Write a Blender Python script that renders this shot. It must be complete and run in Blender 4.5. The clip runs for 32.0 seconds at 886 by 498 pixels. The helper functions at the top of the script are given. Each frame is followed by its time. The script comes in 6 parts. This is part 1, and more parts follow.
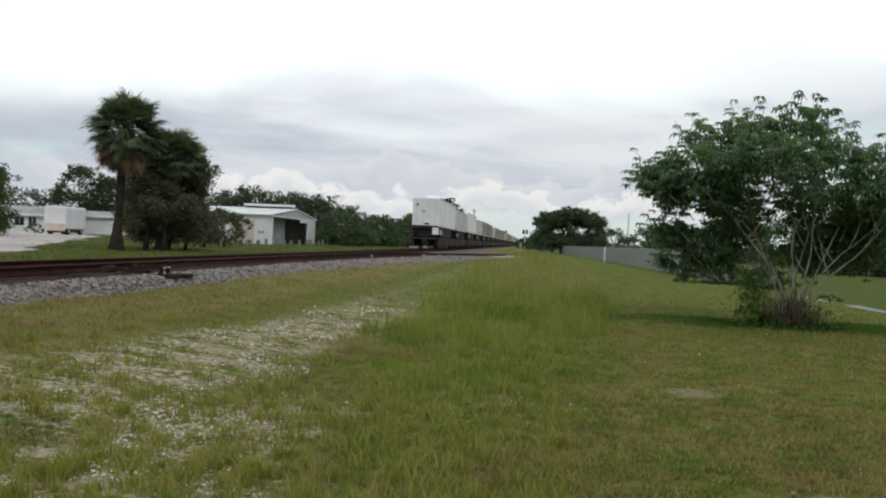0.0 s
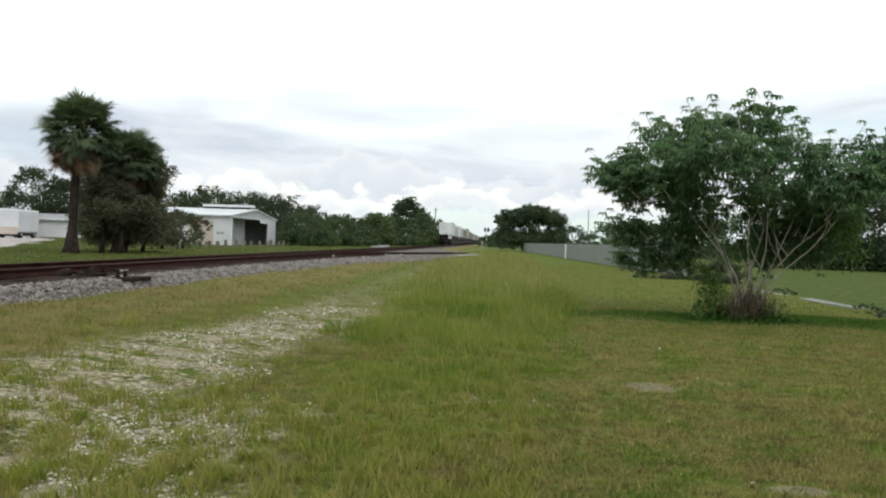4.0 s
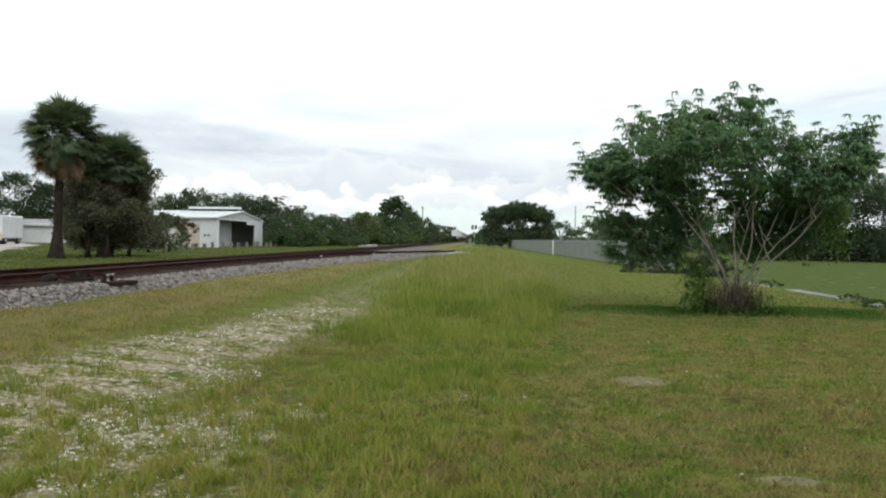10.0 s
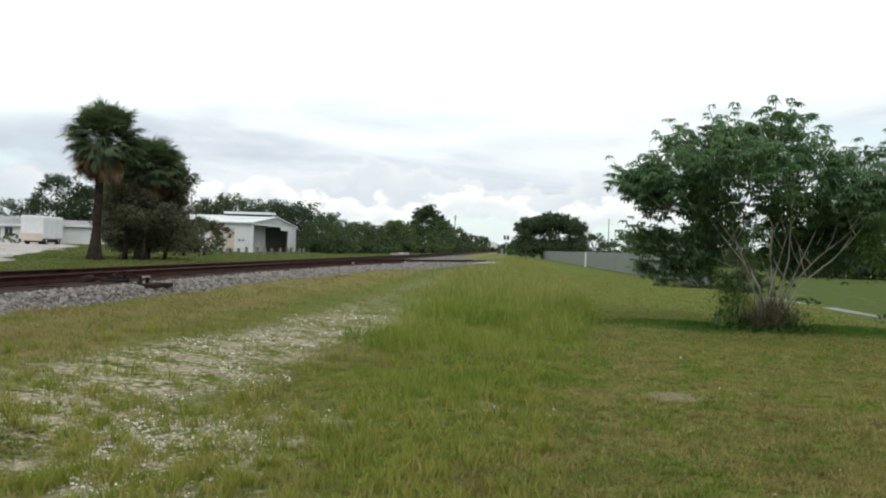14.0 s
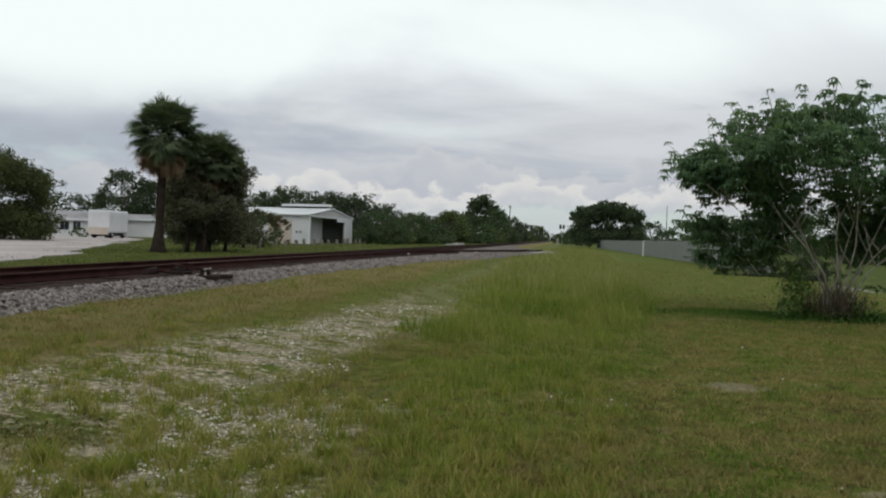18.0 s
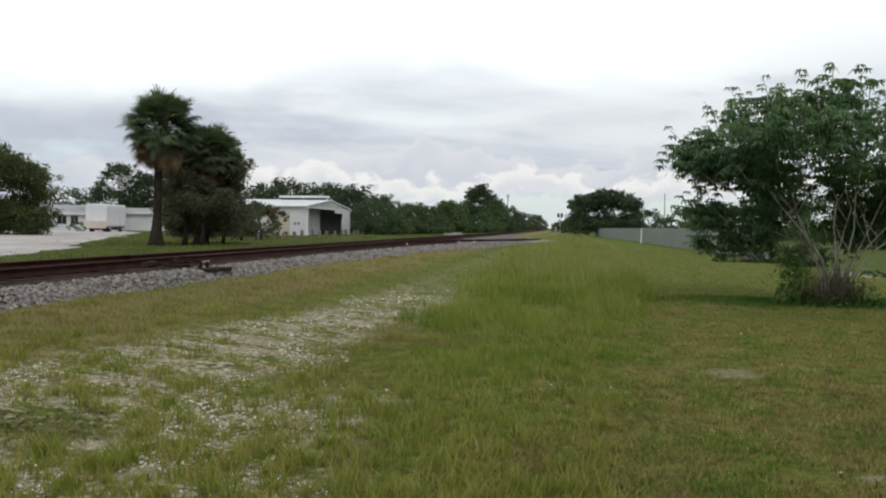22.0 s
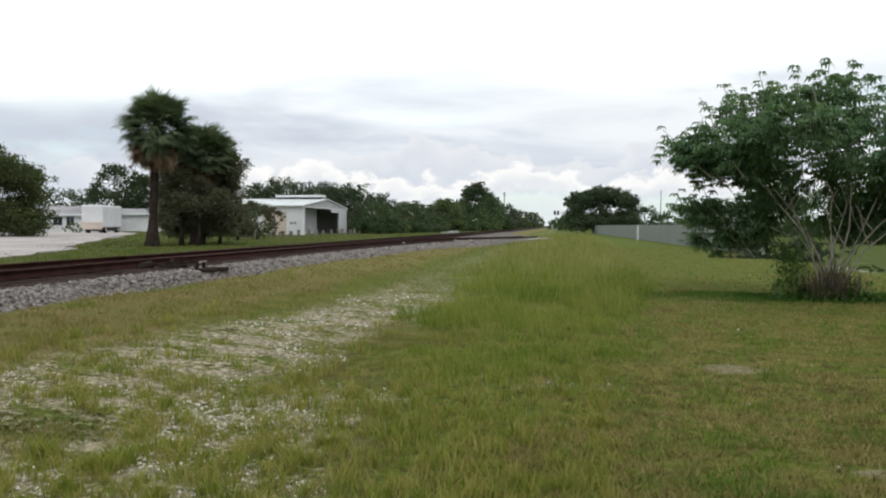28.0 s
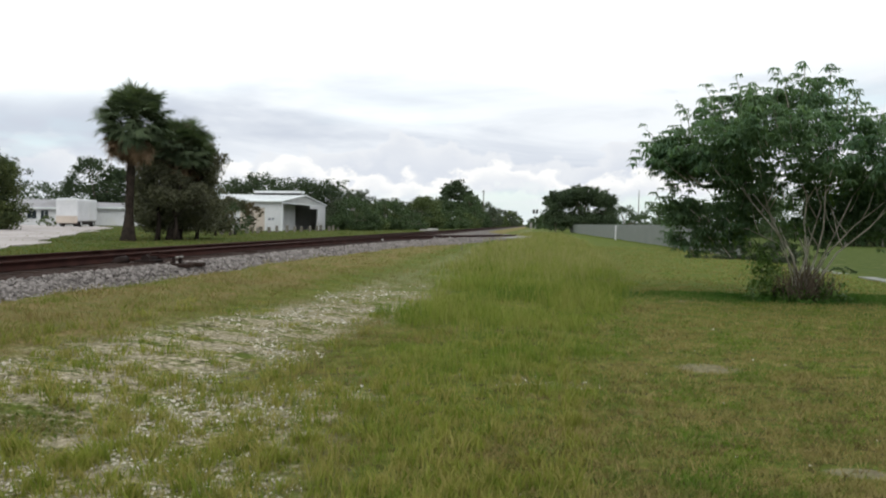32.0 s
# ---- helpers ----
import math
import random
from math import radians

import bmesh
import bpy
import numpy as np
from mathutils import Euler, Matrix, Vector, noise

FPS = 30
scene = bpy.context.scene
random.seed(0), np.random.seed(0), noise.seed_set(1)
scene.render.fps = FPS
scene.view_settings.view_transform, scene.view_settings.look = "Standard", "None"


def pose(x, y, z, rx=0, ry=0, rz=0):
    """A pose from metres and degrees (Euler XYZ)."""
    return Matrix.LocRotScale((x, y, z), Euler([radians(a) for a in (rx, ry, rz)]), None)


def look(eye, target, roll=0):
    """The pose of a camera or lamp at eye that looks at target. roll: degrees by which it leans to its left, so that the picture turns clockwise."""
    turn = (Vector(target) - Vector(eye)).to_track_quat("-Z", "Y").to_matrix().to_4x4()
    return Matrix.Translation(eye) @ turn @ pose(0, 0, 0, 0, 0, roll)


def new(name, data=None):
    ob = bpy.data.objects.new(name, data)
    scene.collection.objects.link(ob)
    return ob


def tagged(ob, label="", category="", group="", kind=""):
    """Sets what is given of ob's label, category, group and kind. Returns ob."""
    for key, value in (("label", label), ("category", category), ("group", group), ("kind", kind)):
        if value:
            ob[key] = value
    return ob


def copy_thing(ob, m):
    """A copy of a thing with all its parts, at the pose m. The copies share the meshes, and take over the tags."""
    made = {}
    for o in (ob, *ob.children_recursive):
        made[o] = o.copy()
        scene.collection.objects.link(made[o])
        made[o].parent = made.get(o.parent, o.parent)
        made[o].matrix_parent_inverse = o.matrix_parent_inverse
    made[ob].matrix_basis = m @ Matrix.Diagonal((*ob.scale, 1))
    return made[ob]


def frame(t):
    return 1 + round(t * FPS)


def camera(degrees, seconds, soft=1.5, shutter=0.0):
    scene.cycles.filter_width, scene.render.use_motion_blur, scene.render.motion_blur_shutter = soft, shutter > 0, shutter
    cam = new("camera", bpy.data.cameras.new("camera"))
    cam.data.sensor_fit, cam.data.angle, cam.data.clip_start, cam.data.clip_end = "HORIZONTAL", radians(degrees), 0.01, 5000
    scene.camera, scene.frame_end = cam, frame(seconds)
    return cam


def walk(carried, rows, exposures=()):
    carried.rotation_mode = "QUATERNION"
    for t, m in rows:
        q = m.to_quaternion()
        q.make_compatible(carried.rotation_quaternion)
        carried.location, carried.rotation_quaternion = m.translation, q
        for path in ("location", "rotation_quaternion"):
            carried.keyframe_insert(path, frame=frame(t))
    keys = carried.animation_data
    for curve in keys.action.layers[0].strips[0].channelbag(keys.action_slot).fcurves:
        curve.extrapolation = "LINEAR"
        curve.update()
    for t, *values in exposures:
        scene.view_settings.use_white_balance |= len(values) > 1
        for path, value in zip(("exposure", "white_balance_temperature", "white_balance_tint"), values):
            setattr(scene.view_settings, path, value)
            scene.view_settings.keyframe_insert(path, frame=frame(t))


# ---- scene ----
cam = camera(57.3, 32.0, soft=2.1)
EYE = 1.5
# seconds, yaw (left), pitch (up), roll of the hand-held camera
PATH = [
    (0.0, 6.15, -0.54, 2.36), (0.5, 6.23, -0.46, 1.92), (1.0, 6.16, -0.29, 2.10), (1.5, 5.46, -0.19, 2.18),
    (2.0, 4.87, -0.60, 1.88), (2.5, 3.91, -0.96, 1.72), (4.5, 3.42, -0.46, 1.64), (5.0, 3.52, -0.52, 1.34),
    (5.5, 4.25, -0.76, 0.38), (6.0, 4.26, -0.19, 0.48), (6.5, 4.63, 0.07, 0.17), (7.0, 4.81, 0.02, 0.26),
    (7.5, 4.38, -0.48, 0.65), (8.0, 2.94, -0.77, 0.95), (8.5, 2.25, -0.31, 0.83), (9.0, 2.49, -0.19, 0.82),
    (9.5, 2.43, -0.63, 0.79), (10.0, 2.60, -0.65, 0.63), (10.5, 2.72, -0.64, 0.61), (11.0, 2.38, -0.69, 0.99),
    (11.5, 1.72, -0.46, 1.16), (12.0, 1.99, -1.00, 0.70), (12.5, 2.80, -2.38, -1.30), (13.0, 3.75, -1.85, 0.17),
    (13.5, 3.06, -2.20, -0.48), (14.0, 4.86, -0.04, 1.84), (14.5, 8.17, 0.13, -0.29), (16.5, 5.34, 0.38, 0.53),
    (17.0, 5.54, 0.75, 0.65), (17.5, 8.35, 0.42, 1.66), (18.0, 8.73, -0.84, 1.32), (18.5, 7.58, -0.41, 0.56),
    (19.0, 8.32, -0.50, 0.41), (19.5, 6.66, -1.33, -0.29), (20.0, 7.64, -1.70, -0.74), (20.5, 6.82, -2.09, -0.49),
    (21.0, 7.27, -0.94, 1.00), (21.5, 7.94, -0.89, 0.98), (22.0, 8.60, -1.55, 0.66), (22.5, 9.96, -2.40, 1.00),
    (23.0, 10.64, -0.54, 0.73), (23.5, 11.45, -0.75, 0.88), (24.0, 11.61, -0.90, 0.77), (24.5, 10.56, -1.17, 0.57),
    (25.0, 10.61, -1.51, 0.47), (25.5, 10.61, -1.96, 1.39), (26.0, 9.32, -1.11, 1.07), (26.5, 8.45, -1.80, 0.98),
    (28.5, 8.33, -1.57, 0.03), (29.0, 8.14, -1.48, -0.12), (29.5, 7.78, -1.64, -0.45), (30.0, 7.67, -1.62, -0.49),
    (30.5, 6.88, -0.42, 0.37), (31.0, 7.56, -0.79, 0.83), (31.5, 7.11, -1.02, 1.12), (32.0, 6.87, -1.82, 0.82)
]


def held(yaw, pitch, roll):
    return pose(0, 0, EYE, 90 + pitch, 0, yaw) @ pose(0, 0, 0, 0, 0, roll)


walk(cam, [(t, held(a, b, c)) for t, a, b, c in PATH],
     exposures=[(t, e, 6400.0, 1.0 if 4 < t < 14.2 else 4.5) for t, e in (
    (0.0, 0.0), (2.5, 0.05), (4.5, 0.4), (11.8, 0.4), (12.6, 0.65), (13.4, 0.65), (14.0, 0.35), (14.5, 0.1), (17.0, -0.25), (18.0, -0.28), (19.0, 0.0), (20.0, 0.15), (21.0, 0.36), (22.0, 0.05), (23.0, 0.27), (24.0, -0.05), (25.0, 0.02), (26.0, 0.05), (29.0, 0.3), (32.0, 0.3))])

# ---- sky and sun ----
SUN_EL, SUN_AZ = 48, 150
world = bpy.data.worlds.new("overcast_sky")
scene.world = world
world.use_nodes = True


class Nodes:
    """Short names for building node trees."""

    def __init__(self, tree):
        self.tree = tree
        tree.nodes.clear()

    def add(self, kind, **values):
        node = self.tree.nodes.new(kind)
        if "operation" in values:
            node.operation = values["operation"]
        if "blend_type" in values:
            node.blend_type = values["blend_type"]
        if "data_type" in values:
            node.data_type = values["data_type"]
        if "sky_type" in values:
            node.sky_type = values["sky_type"]
        if "sun_disc" in values:
            node.sun_disc = values["sun_disc"]
        if "sun_elevation" in values:
            node.sun_elevation = values["sun_elevation"]
        if "sun_rotation" in values:
            node.sun_rotation = values["sun_rotation"]
        if "use_clamp" in values:
            node.use_clamp = values["use_clamp"]
        if "interpolation_type" in values:
            node.interpolation_type = values["interpolation_type"]
        return node

    def link(self, a, b):
        self.tree.links.new(a, b)

    def put(self, socket, value):
        if isinstance(value, bpy.types.NodeSocket):
            self.link(value, socket)
        elif isinstance(value, (tuple, list)) and len(value) == 3 and socket.type == "RGBA":
            socket.default_value = (*value, 1)
        else:
            socket.default_value = value

    def math(self, op, a, b=0.0, c=None, clamp=False):
        n = self.add("ShaderNodeMath", operation=op, use_clamp=clamp)
        self.put(n.inputs[0], a)
        self.put(n.inputs[1], b)
        if c is not None:
            self.put(n.inputs[2], c)
        return n.outputs[0]

    def vmath(self, op, a, b):
        n = self.add("ShaderNodeVectorMath", operation=op)
        self.put(n.inputs[0], a)
        self.put(n.inputs[1], b)
        return n.outputs[0]

    def noise(self, vector, scale, detail=4.0, rough=0.55, distort=0.0):
        n = self.add("ShaderNodeTexNoise")
        if vector is not None:
            self.link(vector, n.inputs["Vector"])
        n.inputs["Scale"].default_value = scale
        n.inputs["Detail"].default_value = detail
        n.inputs["Roughness"].default_value = rough
        n.inputs["Distortion"].default_value = distort
        return n.outputs[0]

    def step(self, value, low, high, a=0.0, b=1.0):
        n = self.add("ShaderNodeMapRange", interpolation_type="SMOOTHSTEP")
        self.put(n.inputs[0], value)
        n.inputs[1].default_value, n.inputs[2].default_value = low, high
        n.inputs[3].default_value, n.inputs[4].default_value = a, b
        return n.outputs[0]

    def mix(self, factor, a, b, blend="MIX"):
        n = self.add("ShaderNodeMix", data_type="RGBA", blend_type=blend)
        self.put(n.inputs[0], factor)
        self.put(n.inputs[6], a)
        self.put(n.inputs[7], b)
        return n.outputs[2]

    def split(self, vector):
        n = self.add("ShaderNodeSeparateXYZ")
        self.link(vector, n.inputs[0])
        return n.outputs

    def join(self, x, y, z):
        n = self.add("ShaderNodeCombineXYZ")
        for s, v in zip(n.inputs, (x, y, z)):
            self.put(s, v)
        return n.outputs[0]


def build_sky():
    n = Nodes(world.node_tree)
    way = n.add("ShaderNodeTexCoord").outputs["Generated"]
    x, y, z = n.split(way)
    sky = n.add("ShaderNodeTexSky", sky_type="NISHITA", sun_disc=False, sun_elevation=radians(SUN_EL),
                sun_rotation=radians(SUN_AZ))
    blue = n.mix(1.0, sky.outputs[0], (0.11, 0.11, 0.11), "MULTIPLY")
    # high sheets: broad white, with lavender greys drifting through
    up = n.math("ADD", n.math("MAXIMUM", z, 0.0), 0.16)
    sheet = n.join(n.math("DIVIDE", x, up), n.math("DIVIDE", y, up), 3.7)
    broad = n.noise(sheet, 0.55, 5, 0.5, 0.5)
    # whiter towards the sun's side, lavender on the other
    broad = n.math("SUBTRACT", broad, n.math("MULTIPLY", x, 0.16))
    high = n.mix(n.step(broad, 0.28, 0.54), (0.84, 0.83, 0.92), (1.15, 1.18, 1.19))
    # long grey streaks lower down
    streak = n.join(x, y, n.math("MULTIPLY", z, 4.6))
    long_grey = n.noise(streak, 2.6, 7, 0.55, 0.5)
    long_grey = n.math("ADD", long_grey, n.math("MULTIPLY", n.math("ADD", x, 0.20), 0.15))
    low = n.mix(n.step(long_grey, 0.38, 0.62), (0.53, 0.55, 0.635), (0.79, 0.79, 0.835))
    layer = n.mix(n.step(n.math("ADD", z, n.math("SUBTRACT", n.math("MULTIPLY", n.math("SUBTRACT", broad, 0.5), 0.14), n.math("MULTIPLY", n.math("MAXIMUM", x, -0.05), 0.10))), 0.115, 0.22), low, high)
    # banks of heaped cloud, one before the other: bright rims above, grey below
    for seed, foot, span, rim, body in ((1.3, 0.088, 0.11, (0.73, 0.72, 0.76), (0.60, 0.61, 0.685)),
                                        (5.1, 0.064, 0.10, (0.92, 0.875, 0.86), (0.63, 0.64, 0.705)),
                                        (9.4, 0.036, 0.07, (0.76, 0.765, 0.78), (0.60, 0.625, 0.67))):
        swell = n.noise(n.join(x, y, seed), 8.0, 2, 0.5)
        billow = n.noise(n.join(x, y, n.math("ADD", n.math("MULTIPLY", z, 1.5), seed)), 24.0, 5, 0.55)
        crest = n.math("ADD", n.math("MULTIPLY", n.math("SUBTRACT", swell, 0.5), span), n.math("MULTIPLY", n.math("SUBTRACT", billow, 0.5), 0.075))
        depth = n.math("SUBTRACT", n.math("ADD", crest, foot), z)
        heap = n.mix(n.step(depth, 0.002, 0.034), rim, body)
        heap = n.mix(n.step(billow, 0.4, 0.62, 0.0, 0.35), heap, rim)
        cover = n.math("MULTIPLY", n.step(depth, 0.0, 0.010), n.step(x, -0.56, -0.36, 0.25, 0.92))
        layer = n.mix(cover, layer, heap)
    layer = n.mix(n.step(z, 0.0, 0.045, 0.75, 0.0), layer, (0.71, 0.745, 0.75))
    holes = n.step(n.noise(sheet, 0.9, 4, 0.5), 0.56, 0.72, 0.0, 0.5)
    colour = n.mix(holes, layer, n.mix(0.4, blue, (0.80, 1.02, 1.02)))
    colour = n.mix(n.step(z, -0.02, 0.0), (0.12, 0.13, 0.08), colour)
    back = n.add("ShaderNodeBackground")
    n.link(colour, back.inputs[0])
    back.inputs[1].default_value = 1.0
    n.link(back.outputs[0], n.add("ShaderNodeOutputWorld").inputs[0])


build_sky()
sun_data = bpy.data.lights.new("sun", "SUN")
sun_data.energy, sun_data.angle, sun_data.color = 0.7, radians(18), (1.0, 0.96, 0.9)
sun = new("sun", sun_data)
sun.matrix_basis = look((0, 0, 50), (50 * math.sin(radians(SUN_AZ)) * -1, -50 * math.cos(radians(SUN_AZ)), 50 - 50 * math.tan(radians(SUN_EL))))


# ---- materials ----
def material(name, build, rough=0.8, metal=0.0):
    m = bpy.data.materials.new(name)
    m.use_nodes = True
    n = Nodes(m.node_tree)
    shader = n.add("ShaderNodeBsdfPrincipled")
    shader.inputs["Roughness"].default_value = rough
    shader.inputs["Metallic"].default_value = metal
    n.link(shader.outputs[0], n.add("ShaderNodeOutputMaterial").inputs[0])
    build(n, shader)
    return m


def bump(n, shader, height, strength, distance):
    b = n.add("ShaderNodeBump")
    b.inputs["Strength"].default_value = strength
    b.inputs["Distance"].default_value = distance
    n.link(height, b.inputs["Height"])
    n.link(b.outputs[0], shader.inputs["Normal"])


def spotted(name, dark, light, scale=3.0, rough=0.8, metal=0.0, fine=40.0, relief=0.004, stain=None, island=0.0):
    """A surface that varies at two scales, with fine relief and optional stains."""

    def build(n, s):
        place = n.add("ShaderNodeNewGeometry").outputs["Position"]
        big = n.noise(place, scale, 5, 0.6)
        small = n.noise(place, fine, 4, 0.6)
        f = n.math("ADD", n.math("MULTIPLY", big, 0.65), n.math("MULTIPLY", small, 0.35))
        f = n.step(f, 0.32, 0.68)
        if island:
            rnd = n.add("ShaderNodeNewGeometry").outputs["Random Per Island"]
            ob = n.add("ShaderNodeObjectInfo").outputs["Random"]
            k = n.math("FRACT", n.math("ADD", rnd, ob))
            f = n.math("ADD", n.math("MULTIPLY", f, 1 - island), n.math("MULTIPLY", k, island))
        c = n.mix(f, dark, light)
        if stain:
            c = n.mix(n.step(n.noise(place, scale * 0.6, 6, 0.7), 0.55, 0.72, 0.0, 0.7), c, stain)
        n.put(s.inputs["Base Color"], c)
        n.put(s.inputs["Roughness"], n.step(small, 0.3, 0.7, rough - 0.08, min(1.0, rough + 0.08)))
        bump(n, s, small, 0.5, relief)
        if rough >= 0.75:
            s.inputs["Specular IOR Level"].default_value = 0.06

    return material(name, build, rough, metal)


def foliage(name, dark, light, rough=0.55, glow=0.25, dry=None, patch=0.5, mottle=None, gloss=0.3, clump=None):
    """Leaves and blades: every leaf has its own tone, with patches over metres."""
    m = bpy.data.materials.new(name)
    m.use_nodes = True
    n = Nodes(m.node_tree)
    geo = n.add("ShaderNodeNewGeometry")
    place = geo.outputs["Position"]
    k = geo.outputs["Random Per Island"]
    big = n.step(n.noise(place, patch, 3, 0.6), 0.35, 0.65)
    f = n.math("ADD", n.math("MULTIPLY", k, 0.5), n.math("MULTIPLY", big, 0.5))
    c = n.mix(f, dark, light)
    if dry:
        d = n.math("FRACT", n.math("MULTIPLY", k, 37.0))
        c = n.mix(n.step(n.math("ADD", n.math("MULTIPLY", d, 0.22), n.math("MULTIPLY", n.noise(place, patch * 1.7, 5, 0.65), 0.78)), 0.44, 0.58), c, dry)
    if clump:
        c = n.mix(n.step(n.noise(place, 4.0, 4, 0.65), 0.50, 0.62, 0.0, 0.75), c, clump)
    if mottle:
        c = n.mix(n.step(n.noise(place, 1.3, 6, 0.72), 0.44, 0.58, 0.0, 0.85), c, mottle)
    s = n.add("ShaderNodeBsdfPrincipled")
    n.put(s.inputs["Base Color"], c)
    s.inputs["Roughness"].default_value = rough
    s.inputs["Specular IOR Level"].default_value = gloss
    t = n.add("ShaderNodeBsdfTranslucent")
    n.put(t.inputs["Color"], n.mix(1.0, c, (1.0, 1.1, 0.6), "MULTIPLY"))
    mixed = n.add("ShaderNodeMixShader")
    mixed.inputs[0].default_value = glow
    n.link(s.outputs[0], mixed.inputs[1])
    n.link(t.outputs[0], mixed.inputs[2])
    n.link(mixed.outputs[0], n.add("ShaderNodeOutputMaterial").inputs[0])
    return m


def ground_build(n, s):
    place = n.add("ShaderNodeNewGeometry").outputs["Position"]
    x, y, z = n.split(place)
    wob = n.noise(place, 0.5, 5, 0.6)
    mid = n.noise(place, 2.2, 5, 0.65)
    fine = n.noise(place, 14.0, 4, 0.65)
    grit = n.noise(place, 60.0, 3, 0.6)
    streaks = n.noise(n.vmath("MULTIPLY", place, (0.7, 1.5, 1.0)), 1.7, 5, 0.65)
    # lawn with worn, brownish patches
    lawn = n.mix(n.step(mid, 0.35, 0.65), (0.080, 0.112, 0.018), (0.150, 0.155, 0.034))
    worn = n.step(n.math("ADD", n.math("MULTIPLY", mid, 0.5), n.math("MULTIPLY", fine, 0.5)), 0.50, 0.62)
    lawn = n.mix(n.math("MULTIPLY", worn, n.step(y, 10.0, 22.0, 0.75, 0.2)), lawn, (0.19, 0.140, 0.068))
    soil = n.step(n.noise(place, 5.5, 3, 0.6), 0.52, 0.62)
    lawn = n.mix(n.math("MULTIPLY", soil, n.step(y, 9.0, 17.0, 0.8, 0.0)), lawn, (0.050, 0.036, 0.016))
    even = n.mix(n.step(mid, 0.35, 0.65), (0.078, 0.108, 0.024), (0.112, 0.130, 0.032))
    lawn = n.mix(n.step(y, 12.0, 24.0, 0.0, 0.85), lawn, even)
    rough_side = n.mix(n.step(mid, 0.35, 0.65), (0.046, 0.066, 0.017), (0.080, 0.094, 0.028))
    lawn = n.mix(n.step(x, -14.2, -13.2, 0.9, 0.0), lawn, rough_side)
    # the neighbouring field beyond the strip
    field = n.math("MULTIPLY", n.step(x, 9.9, 10.6), 0.8)
    lawn = n.mix(field, lawn, n.mix(n.step(mid, 0.35, 0.65), (0.048, 0.072, 0.020), (0.080, 0.098, 0.030)))
    # straw-coloured verge along the line
    xx = n.math("ADD", x, n.math("MULTIPLY", n.math("SUBTRACT", wob, 0.5), 2.4))
    verge = n.math("MULTIPLY", n.step(xx, -5.4, -4.6, 1.0, 0.0), n.step(xx, -13.0, -11.5))
    straw = n.mix(n.step(mid, 0.35, 0.65), (0.22, 0.155, 0.075), (0.145, 0.140, 0.050))
    c = n.mix(n.math("MULTIPLY", verge, 0.85), lawn, straw)
    # track of crushed shell rock
    xw = n.math("ADD", x, n.math("MULTIPLY", n.math("SUBTRACT", wob, 0.5), 0.9))
    bow = n.math("MULTIPLY", n.math("MAXIMUM", n.math("SUBTRACT", 14.0, y), 0.0), 0.15)
    off = n.math("ABSOLUTE", n.math("ADD", n.math("ADD", xw, 3.05), bow))
    wide = n.math("MULTIPLY", n.step(off, 0.6, 1.5, 1.0, 0.0), n.step(y, 11.0, 22.0, 1.0, 0.3))
    slim = n.math("MULTIPLY", n.step(n.math("ABSOLUTE", n.math("ADD", xw, 2.5)), 0.7, 1.5, 0.9, 0.0), n.step(y, 6.4, 8.0, 1.0, 0.0))
    run = n.math("MAXIMUM", wide, slim)
    bare = n.math("MULTIPLY", run, n.step(n.math("ADD", n.math("MULTIPLY", streaks, 0.65), n.math("MULTIPLY", fine, 0.35)), 0.42, 0.54))
    stones = n.mix(n.step(n.math("ADD", n.math("MULTIPLY", grit, 0.6), n.math("MULTIPLY", fine, 0.4)), 0.36, 0.62), (0.15, 0.125, 0.080), (0.43, 0.37, 0.275))
    c = n.mix(bare, c, stones)
    # a few bare spots in the lawn
    spots = n.math("MULTIPLY", n.step(n.noise(place, 0.85, 2, 0.5), 0.66, 0.72), n.step(x, -1.0, 1.0))
    for sx, sy, wide_x, wide_y in ((1.78, 8.85, 0.34, 0.30), (0.0, 7.7, 0.5, 0.35), (1.95, 5.15, 0.2, 0.12)):
        dx = n.math("DIVIDE", n.math("SUBTRACT", x, sx), wide_x)
        dy = n.math("DIVIDE", n.math("SUBTRACT", y, sy), wide_y)
        ring = n.math("ADD", n.math("ADD", n.math("MULTIPLY", dx, dx), n.math("MULTIPLY", dy, dy)), n.math("MULTIPLY", n.math("SUBTRACT", mid, 0.5), 2.0))
        spots = n.math("MAXIMUM", spots, n.step(ring, 0.5, 1.1, 1.0, 0.0))
    c = n.mix(n.math("MULTIPLY", spots, 0.7), c, (0.24, 0.20, 0.14))
    # dark soil and shadow between blades, painted into the fine noise's hollows
    c = n.mix(n.math("MULTIPLY", n.step(fine, 0.3, 0.7, 0.55, 0.0), n.step(y, 12.0, 26.0, 1.0, 0.4)), c, (0.030, 0.028, 0.010))
    n.put(s.inputs["Base Color"], c)
    s.inputs["Specular IOR Level"].default_value = 0.03
    bump(n, s, n.math("ADD", fine, n.math("MULTIPLY", grit, 0.5)), 0.8, 0.03)


